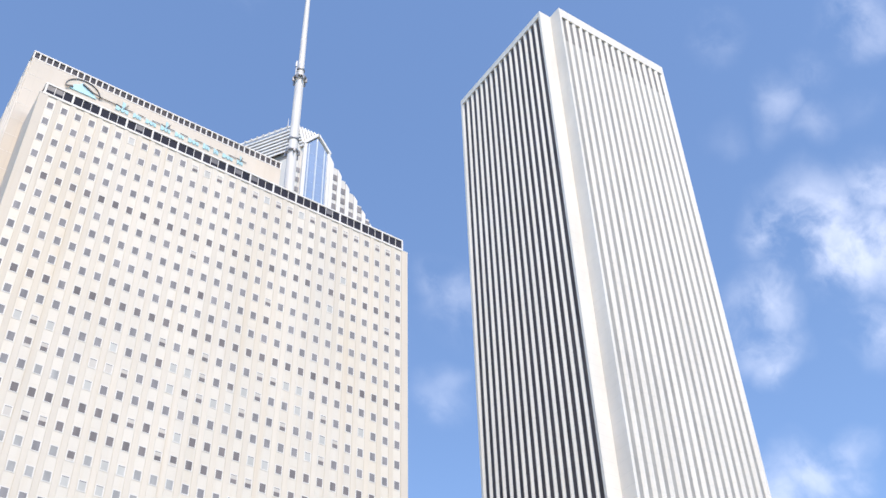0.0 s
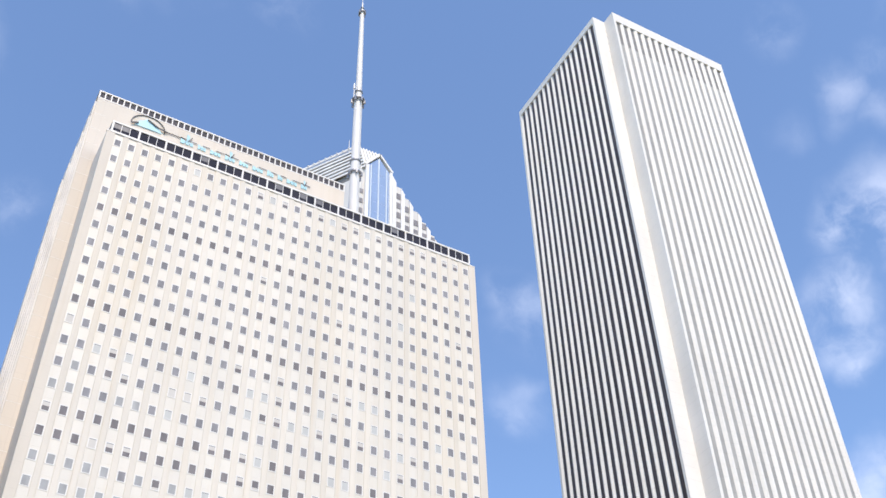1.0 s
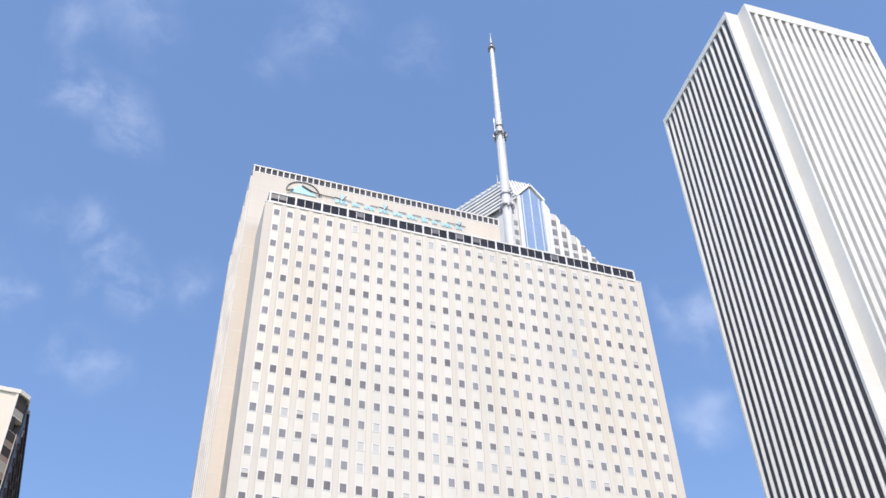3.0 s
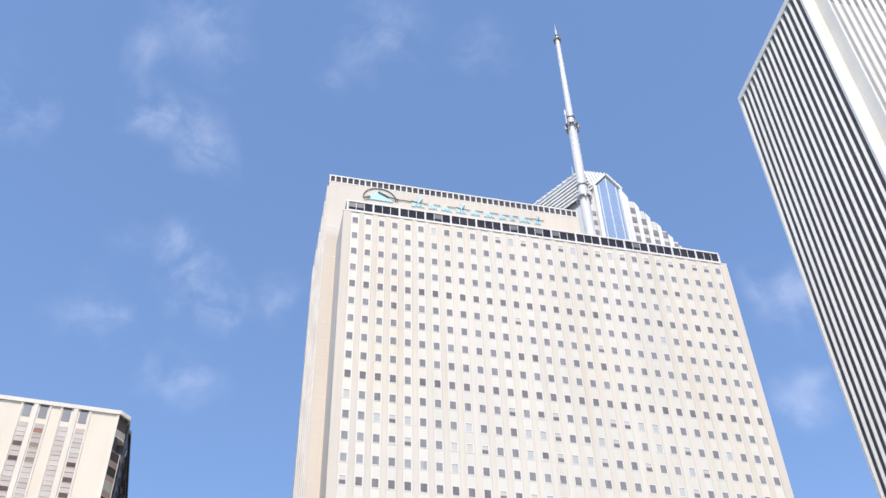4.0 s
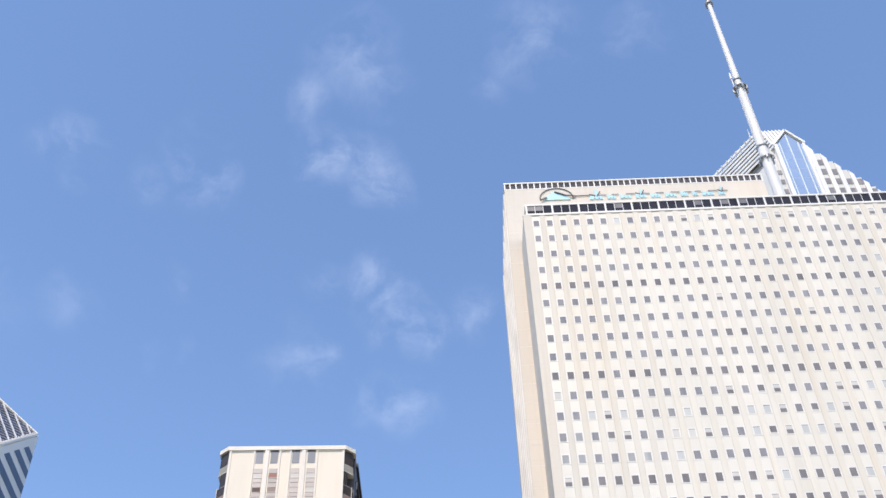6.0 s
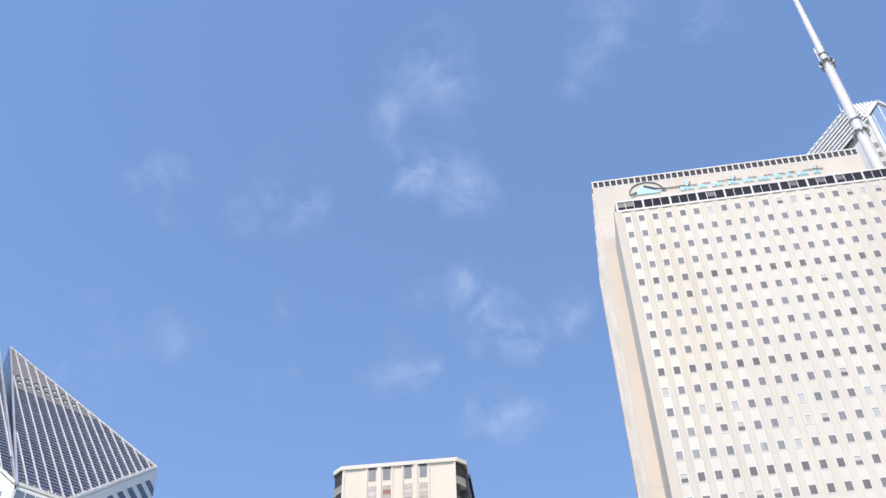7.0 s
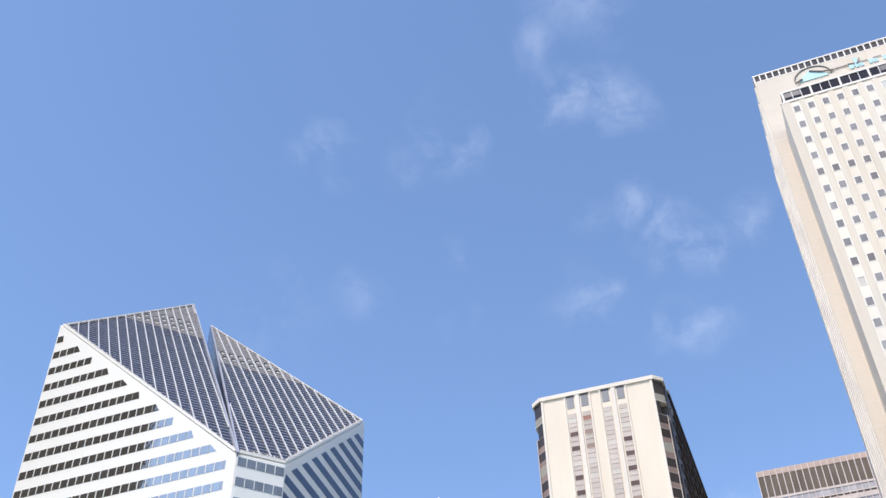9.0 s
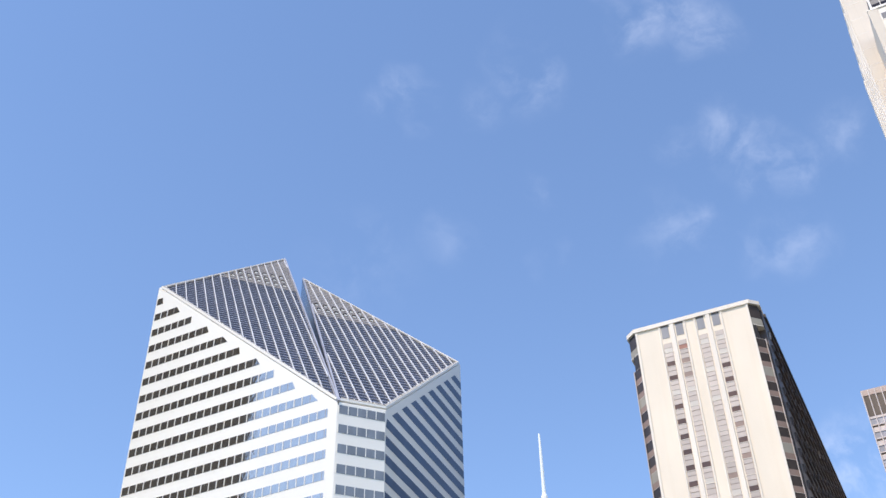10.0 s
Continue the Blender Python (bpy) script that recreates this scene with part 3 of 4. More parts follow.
# glazed gable: pale frame round blue glass
glass = Shape()
glass.add([(-4.5, 0.35, 150), (4.1, 0.35, 150), (4.1, 0.35, 272.2), (-0.1, 0.35, 278.0), (-4.5, 0.35, 272.2), (-4.5, 0.8, 150), (4.1, 0.8, 150), (4.1, 0.8, 272.2), (-0.1, 0.8, 278.0), (-4.5, 0.8, 272.2)],
          [(0, 1, 2, 3, 4), (9, 8, 7, 6, 5), (0, 5, 6, 1), (1, 6, 7, 2), (2, 7, 8, 3), (3, 8, 9, 4), (4, 9, 5, 0)], GABLE_GLASS)
part("gable_glass", glass, bay, "blue mirror glass under a gable")
for xx, w in ((-4.6, 1.2), (4.5, 0.9)):
    part("gable_post", Shape().box(xx - w / 2, xx + w / 2, -0.1, 1.2, 150, 272.6, ROOF_METAL), bay)
for xx, top in ((-3.1, 273.4), (-0.15, 277.6), (2.9, 273.4)):
    part("glass_mullion", Shape().box(xx - 0.15, xx + 0.15, 0.2, 0.35, 150, top, GABLE_LINE), bay)
for k in range(22):
    part("glass_transom", Shape().box(-4.0, 4.05, 0.33, 0.35, 269.4 - 4.5 * k, 269.47 - 4.5 * k, SLAT_BLUE), bay)
part("gable_rake", Shape().beam((-5.6, 0.4, 272.2), (0, 0.4, 279.6), 1.2, 0.9, ROOF_METAL).beam((0, 0.4, 279.6), (5.0, 0.4, 272.9), 1.2, 0.7, ROOF_METAL), bay)
roof_a = Shape()
roof_a.add([(0, 0.4, 279.9), (-5.6, 0.4, 272.4), (-19, 19, 279.5), (-7.6, 0.6, 279.8), (5.2, 0.4, 272.6), (5.2, 20, 272.6), (0, 20, 279.9)], [(0, 3, 1), (0, 4, 5, 6), (0, 6, 3)], ROOF_METAL)
part("gable_roof", roof_a, bay)
# ribbed metal slope west of the gable; its brown deck paints the shade between ribs
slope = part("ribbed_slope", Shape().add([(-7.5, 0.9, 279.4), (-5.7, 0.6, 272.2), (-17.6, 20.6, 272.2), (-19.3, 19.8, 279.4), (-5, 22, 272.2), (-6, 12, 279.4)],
                                        [(0, 1, 2, 3), (3, 2, 4, 5), (0, 3, 5), (1, 4, 2)], SHADE_BROWN), gable, "pale ribbed metal roof slope")
for k in range(8):
    q = k / 6
    a = Vector((-8.1, 0.4, 280.5)).lerp(Vector((-5.9, 0.0, 272.6)), q)
    b = a + Vector((-12.4, 20.4, 0))
    part("rib", Shape().beam(a, b, 0.3, 1.0, ROOF_METAL), slope)
for k in range(8):
    a = Vector((-8.4, 0.6, 280.7)) + Vector((-12.4, 20.4, 0)) * ((k + 1.5) / 10)
    part("stub", Shape().beam(a + Vector((0.3, 0.1, -0.3)), a + Vector((-0.4, -0.2, 0.15)), 0.5, 0.4, ROOF_METAL), slope)
for k in range(6):
    q = k / 6
    a = Vector((-7.5, 0.5, 279.9)).lerp(Vector((-0.6, 0.3, 279.9)), q)
    b = Vector((-5.9, 0.3, 272.9)).lerp(Vector((-0.2, 0.2, 279.6)), q)
    part("rib", Shape().beam(a, b, 0.55, 0.45, ROOF_METAL), slope)
part("slope_wall", Shape().prism([(-6.0, 1.0), (-5.0, 22), (-17.4, 21.0)], 150, 267.5, GREY_GRANITE), gable)
part("slope_recess", Shape().prism([(-6.0, 1.6), (-5.0, 22), (-16.8, 21.0)], 267.5, 271.0, ROOF_DARK), gable)
# piers stepping down eastwards with window bays between them
STEPS = ((5.0, 6.4, 271.4, 268.6), (8.4, 9.8, 267.2, 264.7), (11.8, 13.2, 262.6, 260.6), (15.3, 16.6, 258.8, 257.0), (18.7, 20.1, 254.4, 252.8), (22.0, 23.4, 250.0, 248.4))
for k, (x0, x1, high, low) in enumerate(STEPS):
    deep = 0.25 * k
    x2 = STEPS[k + 1][0] if k < 5 else 25.4
    body = part("stepped_bay", Shape().box(x0 + 0.1, x2, deep + 0.6, 20, 150, low - 0.9, GREY_GRANITE), gable)
    part("pier", Shape().prism([(x0, deep - 0.2), (x1, deep - 0.2), (x1, deep + 2.5), (x0, deep + 2.5)], 150, high, ROOF_METAL, tops=[high, low, low, high]), body)
    for j in range(20):
        z = 263.1 - 4.5 * j
        if z + 1.3 < low - 0.9:
            part("window", Shape().box(x1 + 0.02, x2 - 0.05, deep + 0.45, deep + 0.6, z - 1.3, z + 1.3, GLASS_GREY), body)
for j in range(22):
    part("window", Shape().box(-6.75, -5.5, 1.0, 1.2, 259.6 - 4.5 * j - 1.0, 259.6 - 4.5 * j + 1.0, GLASS_GREY), bay)
part("finial", Shape().turned([(0.3, 272.5), (0.22, 282), (0.06, 288)], STEEL, 10), gable, at=(-9.2, 6.0, 0))


# ---------------------------------------------------------------- cream apartment tower with canted corner bays
FLAT_TOP, FLAT_W, FLAT_D = 130.0, 24.1, 106.0
flats = thing("apartment_tower", -46.08, 181.17, 2.56, "cream concrete apartment tower with brown window strips", "building")
CANT = 1.35
part("shaft", Shape().prism([(0.3, 0), (23.6, 0), (23.6, 4), (0.3, 4)], 0, 129.4, CREAM), flats)
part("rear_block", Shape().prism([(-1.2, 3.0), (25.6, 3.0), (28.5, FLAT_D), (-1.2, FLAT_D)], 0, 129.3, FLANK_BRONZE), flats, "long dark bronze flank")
cap = Shape().prism([(0.0, -0.35), (23.9, -0.35), (25.75, 1.35), (25.75, 6.0), (-1.9, 6.0), (-1.9, 1.35)], 129.4, 130.3, CREAM_PALE)
part("roof_slab", cap, flats, "thin pale concrete roof slab")
part("rear_roof", Shape().prism([(-1.9, 6.0), (26.1, 6.0), (28.8, FLAT_D), (-1.9, FLAT_D)], 129.3, 130.2, BROWN_DARK), flats)
STRIPS = (6.45, 9.45, 13.8, 16.95)
for xx in (0.3, 23.15):
    part("pilaster", Shape().box(xx, xx + 0.45, -0.2, 0, 0, 129.4, CREAM_PALE), flats)
for xx in (7.95, 15.4):
    part("fin", Shape().box(xx - 0.42, xx + 0.42, -0.28, 0.0, 0, 129.4, CREAM_PALE), flats)
for xx in (5.35, 10.6, 12.7, 18.1):
    part("fin", Shape().box(xx - 0.14, xx + 0.14, -0.24, 0.0, 0, 129.4, CREAM_PALE), flats)
rng = random.Random(11)
top_win = plate(1.5, 3.0, -0.02, TOP_GLASS, 0.05).mesh("top_window")
lintel = plate(1.5, 0.25, -0.02, BROWN_DARK, 0.2).mesh("lintel")
cell_back = Shape().box(-0.84, 0.84, -0.03, 0, -1.66, 1.66, BROWN_PANEL).mesh("window_cell")
cell_upper = Shape().box(-0.8, 0.8, -0.07, -0.03, 0.58, 1.6, GREY_PANEL).mesh("upper_panel")
cell_lower = Shape().box(-0.8, 0.8, -0.1, -0.03, -1.6, -0.63, GREY_PANEL).mesh("lower_panel")
cell_sill = Shape().box(-0.84, 0.84, -0.16, -0.03, -0.63, -0.55, CREAM_PALE).mesh("sill")
cell_panes = {kind: Shape().box(-0.8, 0.8, -0.06, -0.03, -0.55, 0.5, mat).mesh("pane")
              for kind, mat in (("open", BROWN_GLASS), ("shut", GREY_PANEL), ("pale", BLIND), ("brown", BROWN_PANEL), ("red", RED_BLIND))}
for n, xx in enumerate(STRIPS):
    part("top_window", top_win, flats, at=(xx, 0, 127.85))
    part("lintel", lintel, flats, at=(xx, 0, 129.25))
    for k in range(37):
        z = 123.4 - 3.3 * k
        kind = "red" if (k == 0 and n == 1) else rng.choices(("open", "shut", "pale", "brown"), ((14, 0.5, 0.5, 1), (1.5, 5, 4, 1), (0.6, 6, 4, 0.5), (14, 0.5, 0.5, 1))[n])[0] if k > 0 else "pale"
        one = part("window_cell", cell_back, flats, at=(xx + 0.05, 0, z))
        part("pane", cell_panes[kind], one)
        if k < 16:
            part("upper_panel", cell_upper, one)
            part("lower_panel", cell_lower, one)
            part("sill", cell_sill, one)
# canted corner bays: a glazed top, an open loggia, then bays down to the ground
for side, ox, turn in ((-1, 0.3, 0), (1, 23.6, 0)):
    wide = 1.8 if side < 0 else 1.65

    def cant(z0, z1, mat, grow=0.0, dark=0.0):
        reach = side * (wide - 0.1 + grow)
        p = [(0, 0), (reach, 1.5 + grow), (reach, 4.2), (0, 4.2)]
        p = [(x, y + dark) for x, y in p]
        return Shape().prism(p if side > 0 else p[::-1], z0, z1, mat)
    bay_top = part("corner_bay", cant(126.2, 129.4, BAY_GLASS, 0.15), flats, at=(ox, 0, 0))
    part("spandrel", cant(124.6, 126.2, BAY_PALE, 0.2), bay_top)
    part("rail", cant(124.45, 124.6, CREAM_PALE, 0.3), bay_top)
    part("rail", cant(125.35, 125.45, GREY_PANEL, 0.24), bay_top)
    part("loggia", cant(121.3, 124.45, BROWN_DARK, -0.35 if side < 0 else -0.9), bay_top)
    for k in range(37):
        z = 121.3 - 3.3 * k
        if z < 4:
            break
        floor_bay = part("corner_bay", cant(z - 2.1, z - 0.12, BAY_GLASS if k not in (2, 7, 12) else BAY_PALE, 0.1), flats, at=(ox, 0, 0))
        part("spandrel", cant(z - 3.3, z - 2.1, BROWN_PANEL, 0.18), floor_bay)
        part("sill", cant(z - 0.09, z, GREY_PANEL, 0.2), floor_bay)
        part("corner_post", Shape().box(side * wide - 0.07, side * wide + 0.07, 1.3, 1.5, z - 3.3, z, GREY_PANEL), floor_bay)
        part("sill", cant(z - 2.2, z - 2.1, GREY_PANEL, 0.22), floor_bay)
# dark balconies down the east flank
for k in range(37):
    z = 125.6 - 3.3 * k
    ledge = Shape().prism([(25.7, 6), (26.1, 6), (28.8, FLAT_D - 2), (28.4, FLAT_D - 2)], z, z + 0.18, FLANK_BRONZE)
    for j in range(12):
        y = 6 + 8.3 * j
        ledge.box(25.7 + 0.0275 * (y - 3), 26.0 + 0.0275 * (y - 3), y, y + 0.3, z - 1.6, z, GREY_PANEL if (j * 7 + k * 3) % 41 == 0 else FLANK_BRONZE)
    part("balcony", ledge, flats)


# ---------------------------------------------------------------- white tower with a slanted diamond roof
diamond = thing("diamond_tower", -85.07, 130.6, 0, "white banded office tower with a slanted split diamond roof", "building")
# the roof plane, in the tower's own metres
DN = Vector((-0.577, 0.514, -0.635)).normalized()
D0 = Vector((0, 0, 97.4))


def on_roof(x, y, lift=0.0):
    """A point of the slanted roof above the plan point."""
    z = D0.z - (DN.x * x + DN.y * y) / DN.z
    return Vector((x, y, z)) - DN * lift


P_L, P_TL = (-45.2, 0.0), (-50.9, 48.8)
P_MR, P_R, P_TR = (5.58, 6.42), (3.1, 41.8), (-39.7, 42.3)
left_plan = [P_L, (0, 0), P_TL]
part("west_half", Shape().prism(left_plan, 0, 0, CRISP_WHITE, tops=[on_roof(*p).z for p in left_plan]), diamond)
right_plan = [(0.15, 0.15), P_MR, P_R, P_TR]
part("east_half", Shape().prism(right_plan, 0, 0, CRISP_WHITE, tops=[on_roof(*p).z for p in right_plan]), diamond)
slot_plan = [(0.03, 0.03), (0.15, 0.15), P_TR, (P_TR[0] - 0.12, P_TR[1] - 0.12)]
part("corner_post", Shape().prism([(-0.12, -0.02), (0.35, 0.35), (0.2, 0.5), (-0.12, 0.3)], 0, 97.2, CRISP_WHITE), diamond)
part("slot_wall", Shape().prism(slot_plan, 97.0, 0, SLOPE_GLASS, tops=[on_roof(*p).z - 0.02 for p in slot_plan]), diamond, "dark glazed wall inside the roof slot")
RIB, FLOOR_D = 1.6, 3.86
def edge_x(z):
    """How far along the south front, from its west corner, the roof edge stands at height z."""
    return (138.4 - z) / 0.907


H_RIB = RIB / 2
full_pane = Shape().box(0.06, 1.58, -0.03, 0.03, -H_RIB, H_RIB, MIRROR_GLASS).mesh("pane")
corner_pane = Shape().box(0.06, 1.58, -0.03, 0.03, -H_RIB, H_RIB, CANT_GLASS).mesh("pane")
thin_bar = Shape().box(-0.06, 0.06, -0.09, 0.0, -H_RIB, H_RIB, CRISP_WHITE).mesh("mullion")


def window_band(parent, at, x1_top, x1_low, single=True, pane=None):
    """One storey of panes with mullions between them, facing -y, cut at a slanted end."""
    strip_ob = part("window_band", Shape().box(0.2, max(0.5, x1_top), -0.012, 0.0, -H_RIB, H_RIB, SLOPE_GREY), parent, at=at)
    rest, x = Shape(), 0.25
    while x < x1_low - 0.25:
        if x + 1.58 <= x1_top:
            if single:
                part("pane", pane or full_pane, strip_ob, at=(x, 0, 0))
                part("mullion", thin_bar, strip_ob, at=(x, 0, 0))
            else:
                rest.box(x + 0.06, x + 1.58, -0.03, 0.03, -H_RIB, H_RIB, MIRROR_GLASS)
        elif x + 0.2 < x1_top:
            a, b, t = x + 0.06, min(x + 1.58, x1_low), max(x + 0.1, min(x + 1.58, x1_top))
            s = Shape().add([(a, -0.03, -H_RIB), (b, -0.03, -H_RIB), (t, -0.03, H_RIB), (a, -0.03, H_RIB), (a, 0.03, -H_RIB), (b, 0.03, -H_RIB), (t, 0.03, H_RIB), (a, 0.03, H_RIB)],
                            [(0, 1, 2, 3), (7, 6, 5, 4), (0, 4, 5, 1), (1, 5, 6, 2), (2, 6, 7, 3), (3, 7, 4, 0)], MIRROR_GLASS)
            part("pane", s, strip_ob)
        x += 1.64
    if rest.verts:
        tagged(part("glazing", rest, strip_ob), kind="stuff")


south = part("south_front", Shape().box(-45.2, 0, -0.006, 0, 0, 0.5, CRISP_WHITE), diamond)
for k in range(34):
    z = 134.55 - FLOOR_D * k
    x_top, x_low = edge_x(z + H_RIB) - 1.8, edge_x(z - H_RIB) - 1.8
    if z < 3:
        break
    window_band(south, (-45.2, -0.01, z), min(x_top, 43.3), min(x_low, 43.3), k < 15)
cant_len = math.hypot(*P_MR)
cant_front = part("corner_front", Shape().box(0, cant_len, -0.006, 0, 0, 0.5, CRISP_WHITE), diamond, at=(0, 0, 0), turn=math.degrees(math.atan2(P_MR[1], P_MR[0])))
for k in range(26):
    z = 96.9 - 3.67 * k
    if z < 3:
        break
    window_band(cant_front, (0, -0.03, z - 0.7), cant_len - 0.1, cant_len - 0.1, k < 8, corner_pane)
EAST_LEN = math.hypot(P_R[0] - P_MR[0], P_R[1] - P_MR[1])
east = part("east_front", Shape().box(0, EAST_LEN, -0.006, 0, 0, 0.5, CRISP_WHITE), diamond, at=(*P_MR, 0), turn=94.0)
E_FLOOR, E_HALF = 3.42, 0.88
for k in range(40):
    z = 126.2 - E_FLOOR * k
    if z < 3:
        break
    start, low_start = max(0.2, (z + E_HALF - 97.4) / 0.87 + 1.9), max(0.2, (z - E_HALF - 97.4) / 0.87 + 1.9)
    if start < EAST_LEN - 0.6:
        part("window_band", Shape().add([(low_start, -0.03, -E_HALF), (EAST_LEN - 0.1, -0.03, -E_HALF), (EAST_LEN - 0.1, -0.03, E_HALF), (start, -0.03, E_HALF),
                                         (low_start, 0.0, -E_HALF), (EAST_LEN - 0.1, 0.0, -E_HALF), (EAST_LEN - 0.1, 0.0, E_HALF), (start, 0.0, E_HALF)],
                                        [(0, 1, 2, 3), (0, 4, 5, 1), (1, 5, 6, 2), (2, 6, 7, 3), (3, 7, 4, 0)], GLASS_BLUE), east, at=(0, -0.01, z))

# slanted roof halves: dark glass, thin level slats, pale ribs running down the slope
UP = -DN if DN.z < 0 else DN
down = Vector((0.747, -0.665))  # plan direction straight down the slope
side = Vector((0.665, 0.747))  # plan direction along the level


def clip_line(poly, origin, direction):
    """Where a plan line crosses a convex plan polygon: the two distances along it, or None."""
    ts = []
    for i in range(len(poly)):
        a, b = Vector(poly[i]), Vector(poly[(i + 1) % len(poly)])
        e = b - a
        det = direction.x * -e.y + direction.y * e.x
        if abs(det) < 1e-9:
            continue
        w = a - origin
        t, u = (w.x * -e.y + w.y * e.x) / det, (direction.x * w.y - direction.y * w.x) / det
        if 0 <= u <= 1:
            ts.append(t)
    return (min(ts), max(ts)) if len(ts) >= 2 and max(ts) - min(ts) > 0.3 else None


def inner(poly, d):
    c = sum((Vector(p) for p in poly), Vector((0, 0))) / len(poly)
    return [tuple(c + (Vector(p) - c) * (1 - d / (Vector(p) - c).length)) for p in poly]


RIB_STEP = 2.05
rail_post = Shape().box(-0.09, 0.09, -0.09, 0.09, -0.1, 0.3, STEEL).mesh("rail_post")


def roof_half(name, poly, grey_above, slot_edges):
    skin = Shape()
    v = [on_roof(x, y, 0.15) for x, y in inner(poly, 0.8)]
    skin.add([*v, *[p - UP * 0.3 for p in v]], [tuple(range(len(v))), tuple(range(2 * len(v) - 1, len(v) - 1, -1))] + [(i, (i + 1) % len(v), len(v) + (i + 1) % len(v), len(v) + i) for i in range(len(v))], SLOPE_GLASS)
    half_roof = part(name, skin, diamond, "dark blue glazed slope with white ribs")
    small = inner(poly, 1.0)
    # level slats
    k = -70.0
    while k < 70:
        o = down * k
        hit_ = clip_line(small, o, side)
        if hit_:
            a, b = o + side * hit_[0], o + side * hit_[1]
            if on_roof(*a).z < grey_above:
                part("slat", Shape().beam(on_roof(*a, 0.22), on_roof(*b, 0.22), 0.13, 0.13, SLAT_BLUE, up=UP), half_roof)
            else:
                part("panel", Shape().beam(on_roof(*a, 0.2), on_roof(*b, 0.2), 0.99, 0.1, SLOPE_GREY, up=UP), half_roof)
        k += 1.0
    # ribs
    k = -30 * RIB_STEP
    while k < 70:
        o = side * k
        hit_ = clip_line(small, o, down)
        if hit_:
            a, b = o + down * hit_[0], o + down * hit_[1]
            part("rib", Shape().beam(on_roof(*a, 0.4), on_roof(*b, 0.4), 0.16, 0.28, RIB_WHITE, up=UP), half_roof)
        k += RIB_STEP
    # vents in the grey panels
    for row in range(40):
        for col in range(-30, 31):
            spot = side * (RIB_STEP * (col + 0.5)) + down * (2.6 * row - 60)
            along, across_ = clip_line(small, spot, down), clip_line(small, spot, side)
            height = on_roof(*spot).z - grey_above
            if along and across_ and along[0] < -1.6 and along[1] > 1 and across_[0] < -0.9 and across_[1] > 0.9 and 1.2 < height < 9.5:
                lip = spot + down * 0.48
                vent = part("vent", Shape().beam(on_roof(*(spot - side * 0.42), 0.45), on_roof(*(spot + side * 0.42), 0.45), 0.45, 0.4, BROWN_DARK, up=UP), half_roof)
                part("vent_lip", Shape().beam(on_roof(*(lip - side * 0.34), 0.45), on_roof(*(lip + side * 0.34), 0.45), 0.12, 0.3, CRISP_WHITE), vent)
    # white kerb round the outer edge, grey flashing along the slot
    rim = inner(poly, 0.55)
    for i in range(len(poly)):
        inside = i in slot_edges
        a, b = (poly[i], poly[(i + 1) % len(poly)]) if inside else (rim[i], rim[(i + 1) % len(poly)])
        part("flashing" if inside else "kerb", Shape().beam(on_roof(*a, 0.3), on_roof(*b, 0.3), 0.3 if inside else 0.32, 0.4 if inside else 0.42, SLAT_BLUE if inside else CRISP_WHITE, up=UP if inside else Vector((0, 0, 1))), half_roof)
        if not inside:
            c0, c1 = small[i], small[(i + 1) % len(poly)]
            part("gutter", Shape().beam(on_roof(*c0, 0.35), on_roof(*c1, 0.35), 0.32, 0.3, GUTTER_TAUPE, up=UP), half_roof)
            edge = Vector(c1) - Vector(c0)
            for n in range(1, int(edge.length / 1.2)):
                q = Vector(c0) + edge * (n * 1.2 / edge.length)
                part("rail_post", rail_post, half_roof, at=on_roof(*q, 0.4))
    return half_roof


roof_half("west_roof", left_plan, 155.0, (1,))
roof_half("east_roof", right_plan, 141.5, (3,))


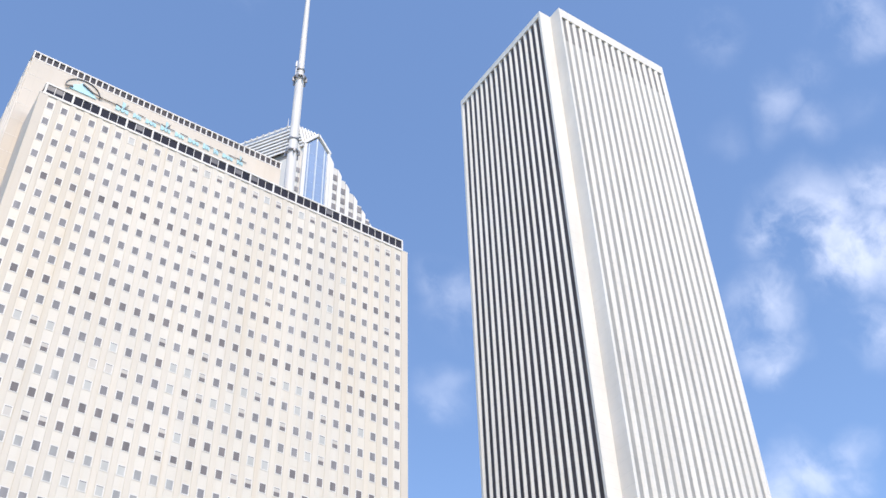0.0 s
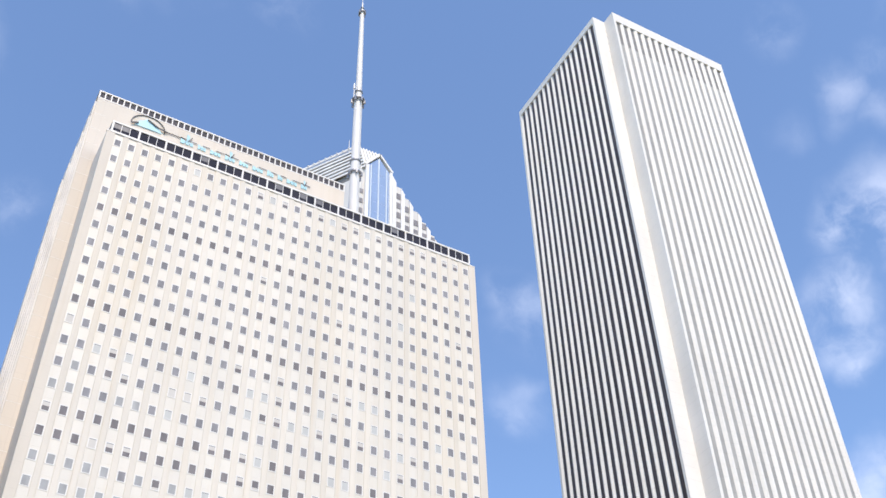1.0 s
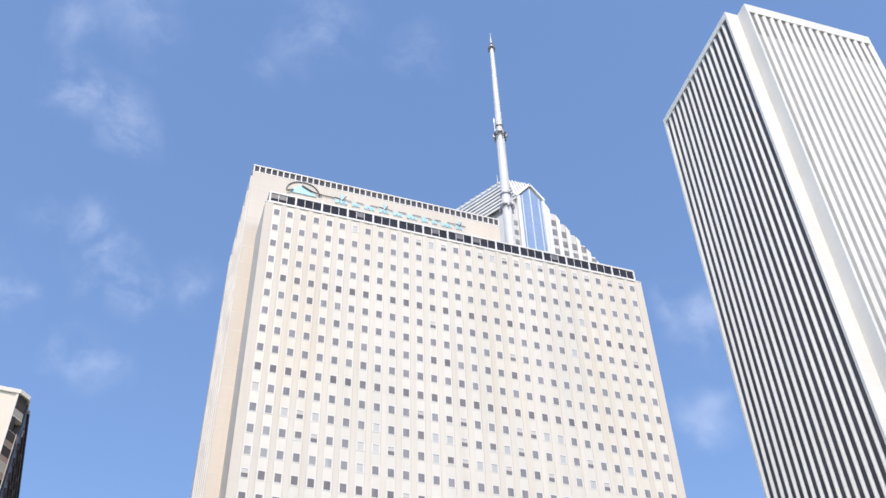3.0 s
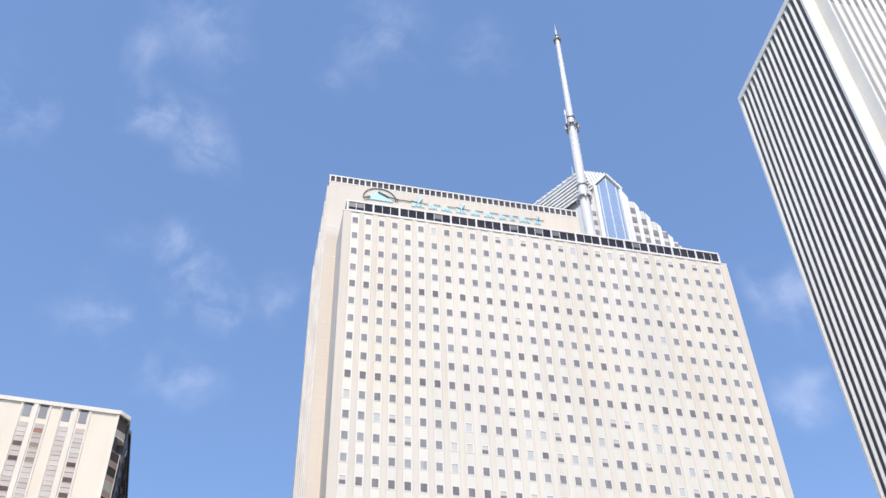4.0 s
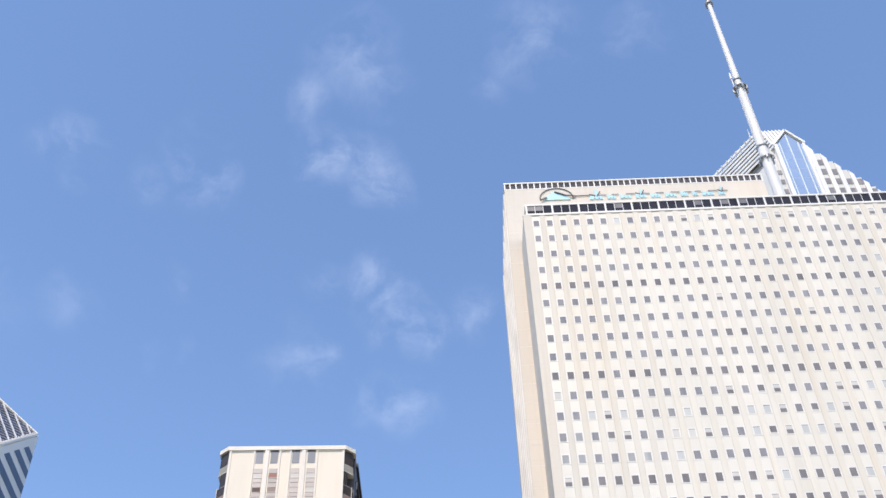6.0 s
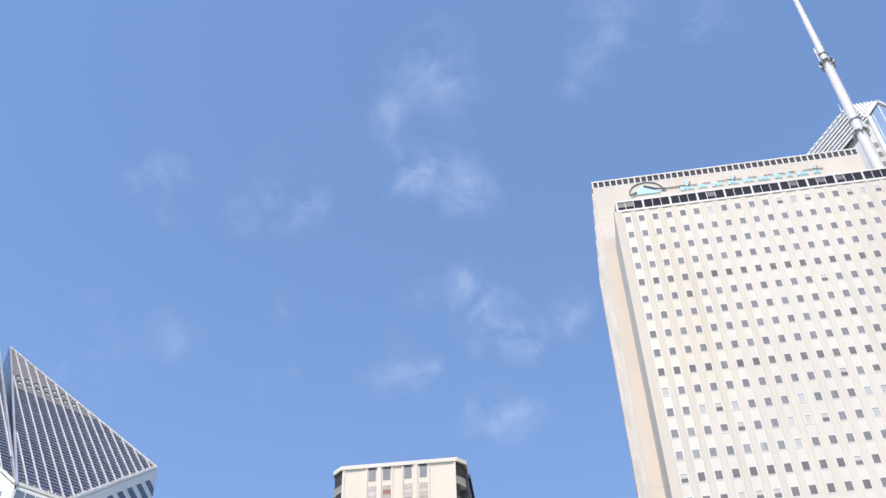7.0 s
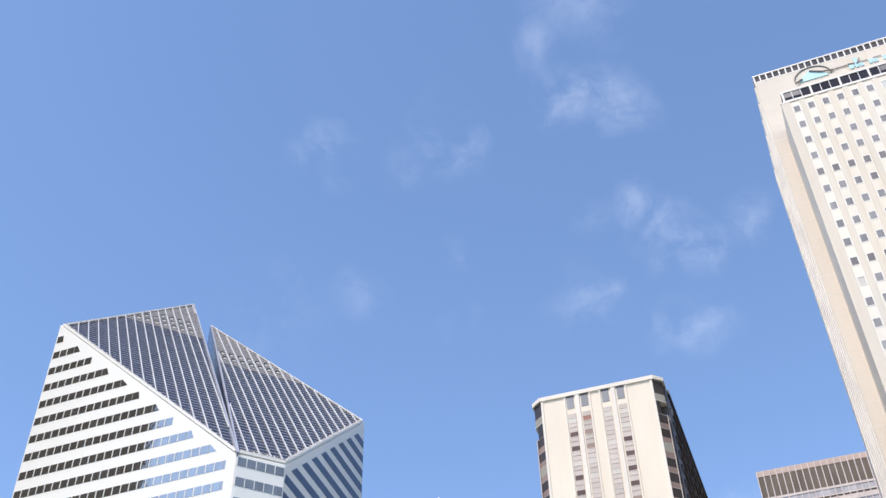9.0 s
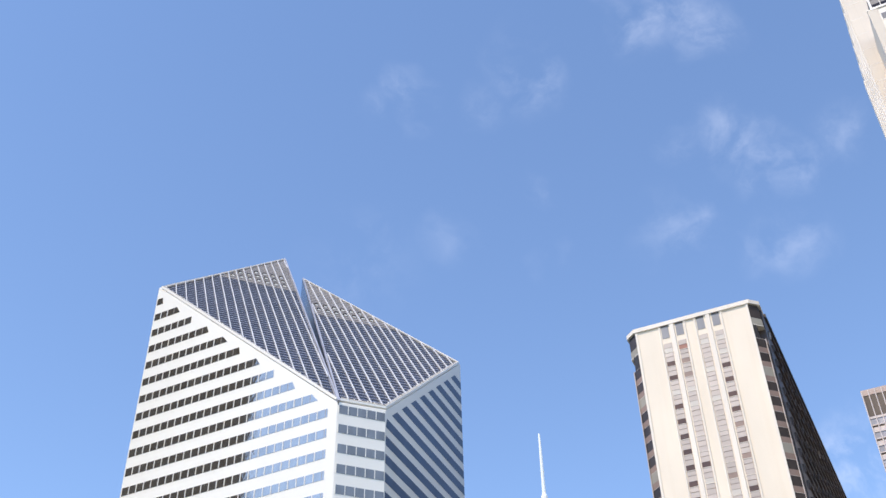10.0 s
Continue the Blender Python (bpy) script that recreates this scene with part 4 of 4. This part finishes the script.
# ---------------------------------------------------------------- rose stone office block with louvred top
rose = thing("rose_office_block", -11.5, 299.4, 1.48, "rose stone office block with a brown louvred top storey", "building")
part("core", Shape().box(0.3, 60, 0.3, 40, 0, 169.5, ROSE_STONE), rose)
part("parapet", Shape().box(0, 60.2, 0, 40.2, 168.3, 170.2, ROSE_STONE), rose)
part("louvre_storey", Shape().box(0.2, 60, 0.12, 0.3, 161.2, 168.3, LOUVRE_BROWN), rose)
rose_fin = Shape().box(-0.14, 0.14, -0.3, 0.3, 0, 169.9, ROSE_PALE).mesh("fin")
for k in range(33):
    part("fin", rose_fin, rose, at=(0.2 + 1.87 * k, 0, 0))
for k in range(34):
    z = 161.2 - 4.4 * k
    if z < 6:
        break
    storey = part("storey", Shape().box(0.2, 60, -0.06, 0.3, z - 0.7, z, ROSE_PALE).box(0.2, 60, 0.0, 0.3, z - 2.9, z - 2.55, ROSE_PALE), rose)
    part("window_band", Shape().box(0.2, 60, 0.12, 0.3, z - 2.55, z - 0.7, ROSE_GLASS), storey)
    part("slot_band", Shape().box(0.2, 60, 0.2, 0.3, z - 3.5, z - 2.9, LOUVRE_BROWN), storey)
    part("spandrel", Shape().box(0.2, 60, 0.08, 0.3, z - 4.4, z - 3.5, ROSE_PALE), storey)

# ---------------------------------------------------------------- far tower with a spire
spire_tower = thing("spire_tower", -262.3, 690.2, 0, "distant tower with a slim white spire", "building")
part("body", Shape().turned([(26, 0), (26, 250), (18, 252), (18, 330), (8, 332), (8, 337)], GREY_PANEL, 24), spire_tower)
part("spire", Shape().turned([(2.8, 337), (2.5, 370), (1.5, 373), (1.2, 400), (0.75, 423.5)], PALE_SPIRE, 14), spire_tower, "slim white spire")

# ---------------------------------------------------------------- tower across the avenue, seen mirrored in the diamond tower's windows
across = thing("avenue_tower", -190, 40, 0, "plain dark concrete tower across the avenue", "building")
part("shaft", Shape().prism([(-34, 25), (-34, -26), (-4, -26), (35.8, 25)][::-1], 0, 225, TOWER_DARK), across)
for k in range(8):
    part("pier", Shape().box(-33 + 8.6 * k, -31.6 + 8.6 * k, 25, 25.8, 0, 224, TOWER_DARK), across)
